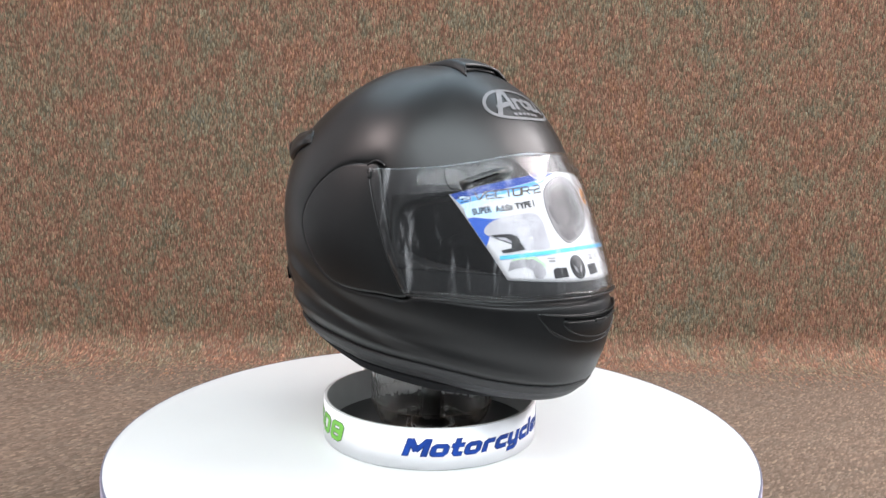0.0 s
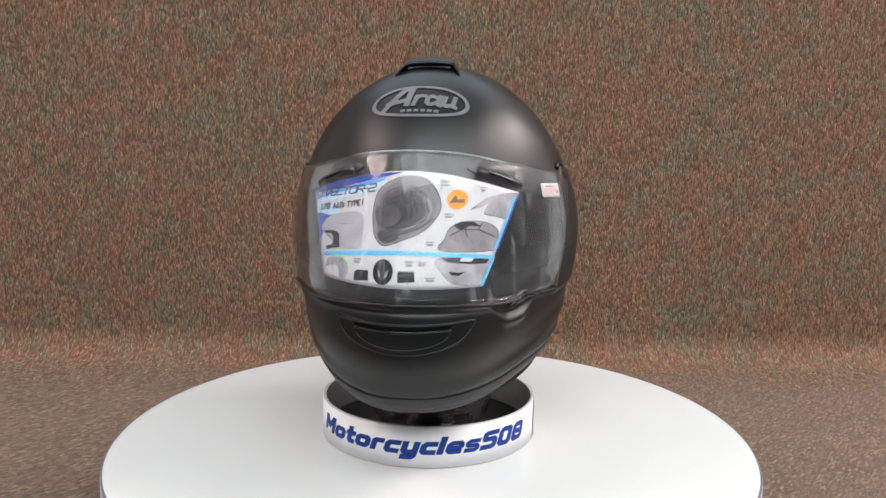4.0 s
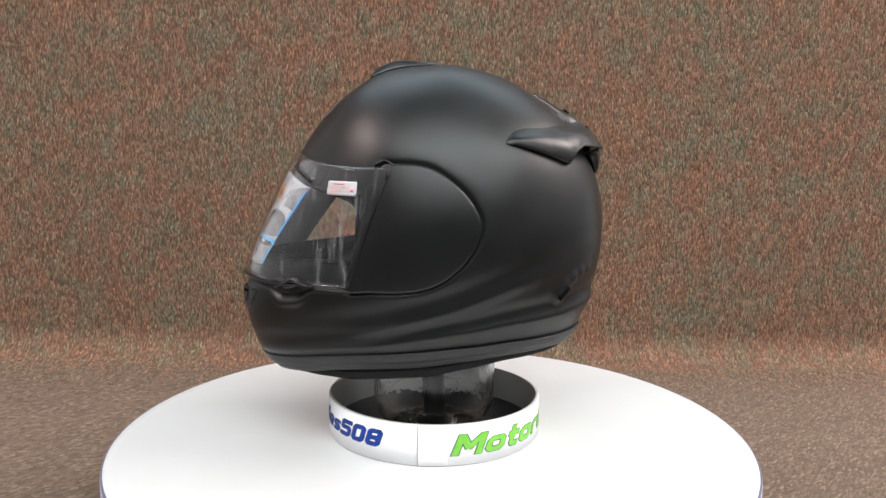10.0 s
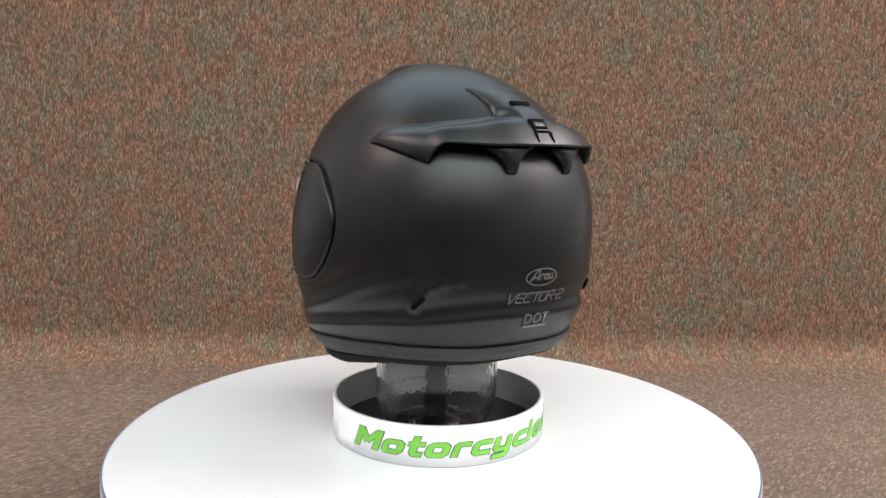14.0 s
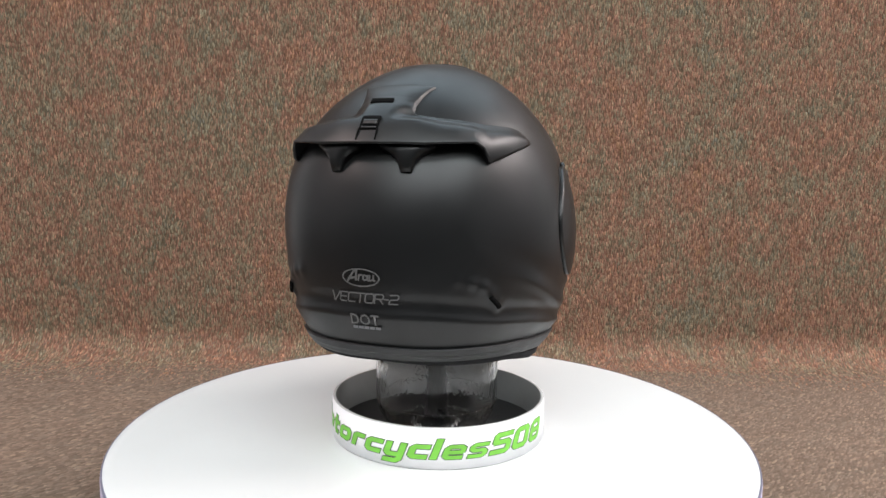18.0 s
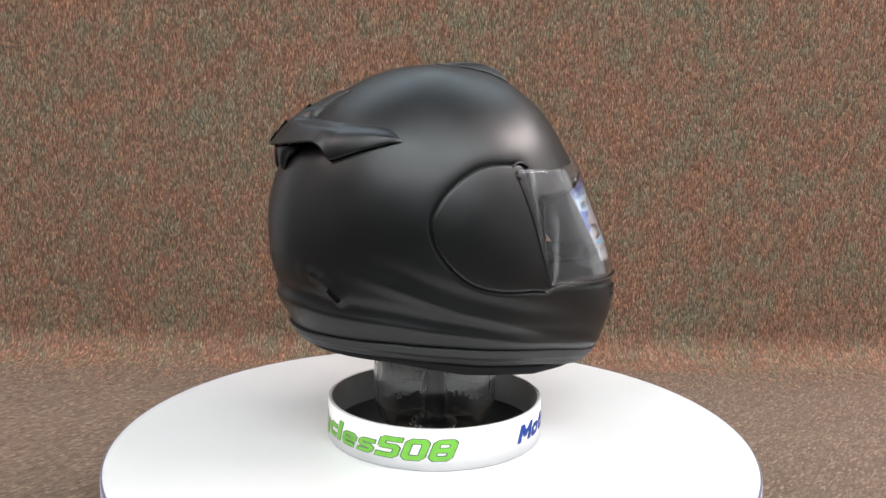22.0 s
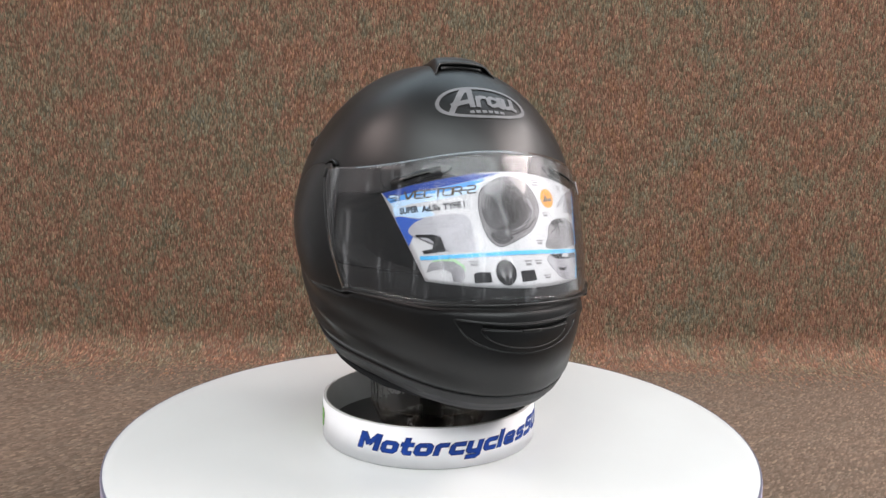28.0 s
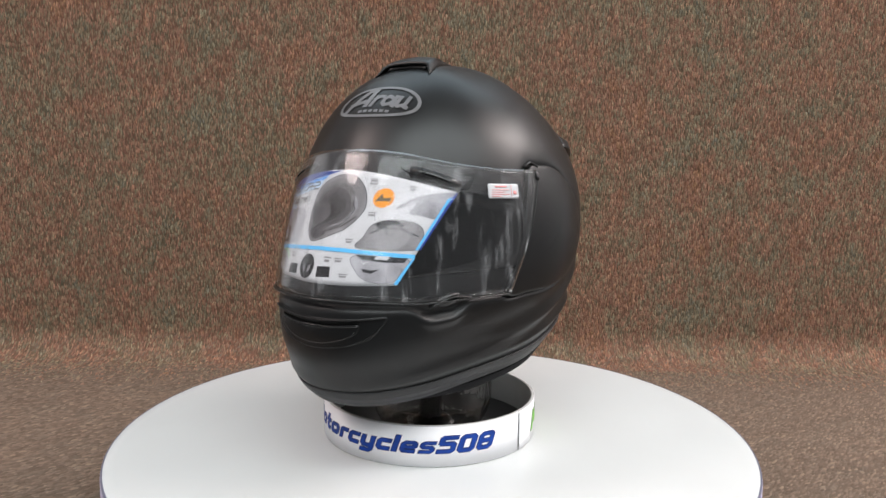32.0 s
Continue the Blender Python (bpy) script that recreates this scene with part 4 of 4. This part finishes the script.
for a0, a1, e0, e1 in ((54.0, 59.0, 14.9, 15.5), (52.5, 60.0, 13.9, 14.15), (52.5, 58.2, 13.1, 13.35), (52.5, 60.0, 12.3, 12.55), (52.5, 56.5, 11.6, 11.85), (61.8, 63.2, 12.4, 13.7), (60.9, 61.05, 11.4, 15.8)):
    PU, PV = np.meshgrid(np.linspace(a0, a1, 6), np.linspace(e0, e1, 3))
    part("sticker_print", slab(surf(PU, PV, puff(PU, PV) + 0.0009), surf(PU, PV, puff(PU, PV) + 0.0005)), C_PINK, sticker)

# ---- tray with a paper band ----
RING_C, RING_R, RING_H = (-0.0052, 0.0004), 0.1066, 0.0380
tray = tagged(new("display_tray"), "round black tray wrapped in a white printed paper band", "tray")
r = RING_R - 0.0008
part("tray_wall", lathe([(r - 0.0030, 0.0045), (r - 0.0030, RING_H - 0.0005), (r - 0.0024, RING_H), (r - 0.0006, RING_H), (r, RING_H - 0.0006), (r, 0.0), (r - 0.004, 0.0)], 160, RING_C), TRAY_WALL, tray, "grey inside wall")
part("tray_floor", lathe([(0.0005, 0.0), (r - 0.0031, 0.0), (r - 0.0031, 0.0045), (0.0005, 0.0045)], 128, RING_C), TRAY, tray, "glossy black tray floor")
band = part("paper_band", lathe([(RING_R - 0.0006, 0.0006), (RING_R, 0.0006), (RING_R, RING_H - 0.0004), (RING_R - 0.0006, RING_H - 0.0004)], 200, RING_C), PAPER, tray, "white paper band with blue and green lettering")


def on_band(v, start, lift):
    a = start + v[:, 0] / RING_R
    R = RING_R + lift
    return np.stack([RING_C[0] + R * np.cos(a), RING_C[1] + R * np.sin(a), v[:, 1]], 1)


# wide, square, heavy letters as bent bars: advance, then lines; cap height 10, lower case 7
RING_O = [(2.0, 1.05), (5.6, 1.05), (6.5, 2.0), (6.5, 5.0), (5.6, 5.95), (2.0, 5.95), (1.1, 5.0), (1.1, 2.0), (2.0, 1.05)]
RING_0 = [(2.1, 1.05), (5.9, 1.05), (6.8, 2.0), (6.8, 8.0), (5.9, 8.95), (2.1, 8.95), (1.2, 8.0), (1.2, 2.0), (2.1, 1.05)]
GLYPHS = {
    "M": (10.5, 2.5, [[(1.2, 0.9), (1.2, 9.1)], [(2.0, 8.8), (5.2, 3.4), (8.5, 8.8)], [(9.3, 9.1), (9.3, 0.9)]]),
    "o": (7.6, 2.3, [RING_O]),
    "t": (5.4, 2.3, [[(2.2, 9.0), (2.2, 2.0), (3.0, 1.0), (4.6, 1.0)], [(0.9, 6.0), (4.6, 6.0)]]),
    "r": (5.6, 2.3, [[(1.2, 0.9), (1.2, 5.2), (2.0, 5.95), (4.8, 5.95)]]),
    "c": (6.6, 2.3, [[(5.8, 5.95), (2.0, 5.95), (1.1, 5.0), (1.1, 2.0), (2.0, 1.05), (5.8, 1.05)]]),
    "y": (7.4, 2.3, [[(1.2, 6.1), (1.2, 2.0), (2.0, 1.05), (5.4, 1.05)], [(6.2, 6.1), (6.2, -1.0), (5.3, -1.95), (1.5, -1.95)]]),
    "l": (2.5, 2.4, [[(1.2, 0.9), (1.2, 9.1)]]),
    "e": (7.4, 1.9, [[(6.2, 0.95), (2.0, 0.95), (1.0, 2.0), (1.0, 5.0), (2.0, 6.05), (5.5, 6.05), (6.4, 5.2), (6.4, 3.4), (1.8, 3.4)]]),
    "s": (6.8, 1.8, [[(6.0, 6.1), (1.9, 6.1), (1.0, 5.3), (1.0, 4.3), (1.9, 3.5), (5.0, 3.5), (5.9, 2.7), (5.9, 1.8), (5.0, 0.9), (0.9, 0.9)]]),
    "5": (8.0, 2.3, [[(7.1, 9.0), (1.2, 9.0), (1.2, 5.5), (6.0, 5.5), (6.9, 4.6), (6.9, 1.9), (6.0, 1.05), (0.9, 1.05)]]),
    "0": (8.0, 2.4, [RING_0]),
    "8": (8.0, 2.3, [RING_0, [(2.0, 5.0), (6.0, 5.0)]])}


def band_text(first, last, base, height, mat, shade):
    """Letters from one bearing to another over wider copies that edge them."""
    lean, unit = 0.27, height / 10
    total = sum(GLYPHS[ch][0] + 1.1 for ch in "Motorcycles508") - 1.1
    span = radians(last - first) * RING_R / (total + 2.4)
    for name, m, grow, lift in (("lettering_edge", shade, 0.55, 0.0002), ("lettering", mat, -0.15, 0.0004)):
        made, x = [], 0.0
        for ch in "Motorcycles508":
            w, thick, lines = GLYPHS[ch]
            made += strokes([[(x + px, py) for px, py in line] for line in lines], thick + grow, 3.0)
            x += w + 1.1
        pieces = []
        for k, (v, f) in enumerate(made):
            flat = np.stack([(v[:, 0] + lean * v[:, 1]) * span, base + v[:, 1] * unit], -1)
            pieces.append((on_band(flat, radians(first), lift + (k % 8) * 0.00002), f))
        part(name, join(*pieces), m, band)


band_text(-149.5, -24.5, 0.0132, 0.0156, BLUE, NAVY)
band_text(9.0, 176.5, 0.0098, 0.0190, GREEN, EDGING)
# the band's end laps over its start; the loose end stands a little off
FA, FZ = np.meshgrid(np.radians(np.linspace(-6.9, 7.5, 25)), np.linspace(0.0008, RING_H - 0.0004, 5))
gape = 0.0002 + 0.0011 * np.clip((radians(4.0) - FA) / radians(10.9), 0, 1) ** 2


def lap(a, r, z):
    return np.stack([RING_C[0] + r * np.cos(a), RING_C[1] + r * np.sin(a), z], -1)


part("band_flap", slab(lap(FA, RING_R + gape, FZ), lap(FA, RING_R + gape - 0.0003, FZ)), PAPER, band, "overlapping end of the paper band")
# dark strip drawn as the shadow under the flap's loose edge
SA, SZ = np.meshgrid(np.radians(np.linspace(-7.25, -6.75, 4)), np.linspace(0.0009, RING_H - 0.0006, 3))
part("flap_shadow_strip", slab(lap(SA, np.full(SA.shape, RING_R + 0.0003), SZ), lap(SA, np.full(SA.shape, RING_R + 0.0001), SZ)), FLAP_SHADOW, band, "dark strip put in for the shadow at the paper's overlap")

# ---- helmet stand ----
stand = tagged(new("helmet_stand"), "black post in a clear acrylic cylinder holding up the helmet", "helmet stand")
PC = (-0.003, 0.0)
part("post", lathe([(0.0005, 0.0046), (0.0125, 0.0046), (0.0118, 0.02), (0.0112, 0.06), (0.0112, 0.118), (0.02, 0.122), (0.054, 0.124), (0.0565, 0.127), (0.054, 0.130), (0.0005, 0.1305)], 48, PC), BLACK, stand, "glossy black post")
part("foot_rim", tube([(PC[0] + 0.0222 * cos(a), PC[1] + 0.0222 * sin(a), 0.0056) for a in np.linspace(0, 2 * pi, 48, endpoint=False)], 0.0009, 6, True), WORN, stand, "worn grey rim of the foot")
part("post_foot", lathe([(0.012, 0.0125), (0.015, 0.0110), (0.020, 0.0085), (0.0220, 0.0068), (0.0220, 0.0047), (0.012, 0.0047)], 48, PC), BLACK, stand)
outer = [(0.0440, 0.0048), (0.0480, 0.0075), (0.0530, 0.0125), (0.0575, 0.0200), (0.0602, 0.0290), (0.0614, 0.0380), (0.0616, 0.0700), (0.0618, 0.1300)]
cup = part("clear_cylinder", lathe(outer + [(r - 0.0020, z) for r, z in reversed(outer)] + outer[:1], 96, PC), CLEAR, stand, "clear acrylic cup with streaky reflections")
cup.visible_shadow = False
for r, z, thick in ((0.0450, 0.0066, 0.0011), (0.0606, 0.0330, 0.0006)):
    part("cup_moulding", tube([(PC[0] + r * cos(a), PC[1] + r * sin(a), z) for a in np.linspace(0, 2 * pi, 72, endpoint=False)], thick, 8, True), CLEAR, stand)

# ---- turntable ----
turntable = tagged(new("turntable"), "round white laminate turntable on a black base", "turntable")
DISC_R = 0.3105
part("disc", lathe([(0.0005, -0.0002), (0.30, -0.0002), (DISC_R - 0.0016, -0.0002), (DISC_R - 0.0004, -0.0008), (DISC_R, -0.0020), (DISC_R, -0.0150), (DISC_R - 0.002, -0.0165), (0.0005, -0.0165)], 240), DISC, turntable, "white disc")
part("edge_band", lathe([(DISC_R - 0.001, -0.0032), (DISC_R + 0.0006, -0.0032), (DISC_R + 0.0006, -0.0148), (DISC_R - 0.001, -0.0148)], 240), EDGE, turntable, "pale lilac edging")
part("rim_line", lathe([(DISC_R - 0.0013, -0.0006), (DISC_R - 0.0013, 0.0001), (DISC_R - 0.0004, -0.0002), (DISC_R + 0.0003, -0.0014), (DISC_R + 0.0003, -0.0026), (DISC_R - 0.0006, -0.0026)], 240), SLATE, turntable, "slate-blue rim line")
part("base", lathe([(0.0005, -0.0166), (0.12, -0.0166), (0.12, -0.03), (0.135, -0.04), (0.14, GROUND + 0.0035), (0.0005, GROUND + 0.0035)], 64), BLACK, turntable, "black motor base")

# ---- carpet hung behind and laid under ----
X0, X1 = -0.88, 1.02
BEND = 0.055
top_z = 0.95
REACH = 0.42
FLAT = WALL_Y - BEND + REACH
ARC = BEND * pi / 2


def carpet_point(x, s, h=0.0):
    """x across, s along the sweep from the front edge, h above the backing."""
    x, s = np.broadcast_arrays(np.asarray(x, float), np.asarray(s, float))
    a = np.clip((s - FLAT) / BEND, 0, pi / 2)
    y = np.where(s < FLAT, s - REACH, WALL_Y - BEND + np.sin(a) * BEND)
    z = np.where(s < FLAT, GROUND, GROUND + BEND * (1 - np.cos(a)) + np.maximum(s - FLAT - ARC, 0))
    ripple = 0.004 * np.sin(x * 5.1 + 0.6) * np.clip((s - FLAT) / 0.3, 0, 1)
    return np.stack([x, y - np.sin(a) * h + ripple, z + np.cos(a) * h], -1)


S_END = FLAT + ARC + top_z
SEAM_S = FLAT - 0.02
carpets = []
for name, s0, s1, yarn, label in (
        ("floor_carpet", 0.0, SEAM_S, FLOOR_YARN, "taupe loop-pile carpet laid under the turntable"),
        ("wall_carpet", SEAM_S, S_END, WALL_YARN, "brown tweed loop-pile carpet hung on the wall, curving down to the floor")):
    SX, SS = np.meshgrid(np.linspace(X0, X1, 40), np.linspace(s0, s1, 130))
    made = part(name, slab(carpet_point(SX, SS, 0.0), carpet_point(SX, SS, -0.006)), yarn, None)
    carpets.append(tagged(made, label, "carpet", kind="structure"))


def pile(carpet, yarn, begin, finish, dx, ds, lean, meet, label):
    """Loops of yarn: small ridged tufts, jittered over the carpet."""
    rng = np.random.default_rng(5)
    xs = np.arange(X0 + 0.002, X1 - 0.002, dx)
    ss = np.arange(begin, finish, ds)
    gx, gs = np.meshgrid(xs, ss)
    gs = gs + (np.arange(len(xs)) % 2)[None, :] * ds * 0.5
    gx = (gx + rng.uniform(-0.22, 0.22, gx.shape) * dx).ravel()
    gs = (gs + rng.uniform(-0.5, 0.5, gs.shape) * ds).ravel()
    deep = gs - REACH
    share = np.clip(0.5 + meet * (gs - SEAM_S) / 0.22, 0, 1)    # the two piles mingle where they meet
    keep = (rng.random(len(gs)) < share) & (np.hypot(gx, deep) > 0.16)
    gx, gs = gx[keep], gs[keep]
    n = len(gx)
    w = dx * 0.58 * rng.uniform(0.75, 1.25, n)
    l = ds * 0.63 * rng.uniform(0.7, 1.3, n)
    h = 0.0014 * rng.uniform(0.55, 1.4, n)
    turn = lean + rng.normal(0, 0.12, n)
    c, s = np.cos(turn), np.sin(turn)
    corners = []
    for a, b, k in ((-1, -0.7, 0), (1, -0.7, 0), (1, 0.7, 0), (-1, 0.7, 0), (0, -1, 0.35), (0, 1, 0.35), (-0.25, -0.35, 1), (0.25, 0.4, 1)):
        u, v = a * w, b * l
        corners.append(carpet_point(gx + u * c - v * s, gs + u * s + v * c, h * k - 0.0003))
    V = np.stack(corners, 1).reshape(-1, 3)
    tri = np.array([(0, 4, 6), (4, 1, 6), (1, 7, 6), (1, 2, 7), (2, 5, 7), (5, 3, 7), (3, 6, 7), (3, 0, 6)])
    F = (np.arange(n)[:, None, None] * 8 + tri[None]).reshape(-1, 3)
    me = bpy.data.meshes.new("carpet_pile")
    me.from_pydata(V, [], F)
    me.materials.append(yarn)
    me.shade_smooth()
    ob = new("carpet_pile", me)
    ob.parent = carpet
    return tagged(ob, label, kind="stuff")


pile(carpets[0], FLOOR_YARN, 0.004, SEAM_S + 0.11, 0.0030, 0.0075, -0.75, -1, "short taupe yarn loops")
pile(carpets[1], WALL_YARN, SEAM_S - 0.11, FLAT + ARC + 0.68, 0.0017, 0.0070, 0.0, 1, "short twisted yarn loops in brown, rust, green and grey")

# bit of lint on the floor carpet
lint = tagged(new("lint"), "small bit of white lint lying on the taupe carpet", "lint")
lint.location = (0.405, 0.175, GROUND + 0.0015)
for k, (dx, dy, r) in enumerate(((0.0, 0.0, 0.0030), (0.0028, 0.0012, 0.0022), (-0.0018, 0.0022, 0.0018))):
    ring = [(0.0004, 0.0), (r, 0.0004), (r * 0.9, r * 0.5), (r * 0.5, r * 0.8), (0.0004, r * 0.85)]
    v, f = lathe(ring, 9, (dx, dy), 0.4 * k)
    part("tuft", (np.array(v) * np.array([1.0, 0.8 + 0.2 * k, 1.0]), f), PAPER, lint)

# ---- room ----
# enclosure out of view, made up; its tones are set for bounce and reflections
LOW, HIGH = GROUND - 0.010, 2.5
for name, dims, mat, label in (
        ("floor", (-3.2, 3.2, -4.2, 3.2, LOW - 0.1, LOW + 0.003), FLOORING, "dark grey floor"),
        # unseen panel, added so visor and helmet flank reflect something pale
        ("partition", (-1.9, 1.9, 0.66, 0.72, LOW, 1.15), REFLECTOR, "added pale panel behind the carpet that lightens reflections"),
        ("wall_north", (-3.3, 3.3, 3.2, 3.3, LOW, HIGH), ROOM, "grey far wall"),
        ("wall_south", (-3.3, 3.3, -4.3, -4.2, LOW, HIGH), SHADE, "added dark wall behind the camera that keeps reflections low"),
        ("wall_west", (-3.3, -3.2, -4.2, 3.2, LOW, HIGH), ROOM, "added grey side wall, out of view"),
        ("wall_east", (3.2, 3.3, -4.2, 3.2, LOW, HIGH), ROOM, "added grey side wall, out of view"),
        ("ceiling", (-3.3, 3.3, -4.3, 3.3, HIGH, HIGH + 0.1), CEILING, "pale ceiling")):
    tagged(part(name, box(*dims), mat, None, smooth=False), label, name.split("_")[0], kind="structure")


# ---- what turns ----
def motions():
    knots = [0, 1.75, 3.5, 5.5, 8.5, 11.5, 14.5, 16.5, 19.5, 22.5, 25.5, 27.5, 29.75, 32]
    waver = [0, 0.05, -0.2, -0.5, -0.6, -0.45, -0.25, -0.22, -0.4, -0.2, -0.14, -0.1, 0.1, 0.5]
    rows = [(t, pose(0, 0, 0, 0, 0, 46.8 - 13.696 * t + float(np.interp(t, knots, waver)))) for t in range(33)]
    for thing in (turntable, tray, stand, helmet, card):
        walk(thing, rows)


motions()
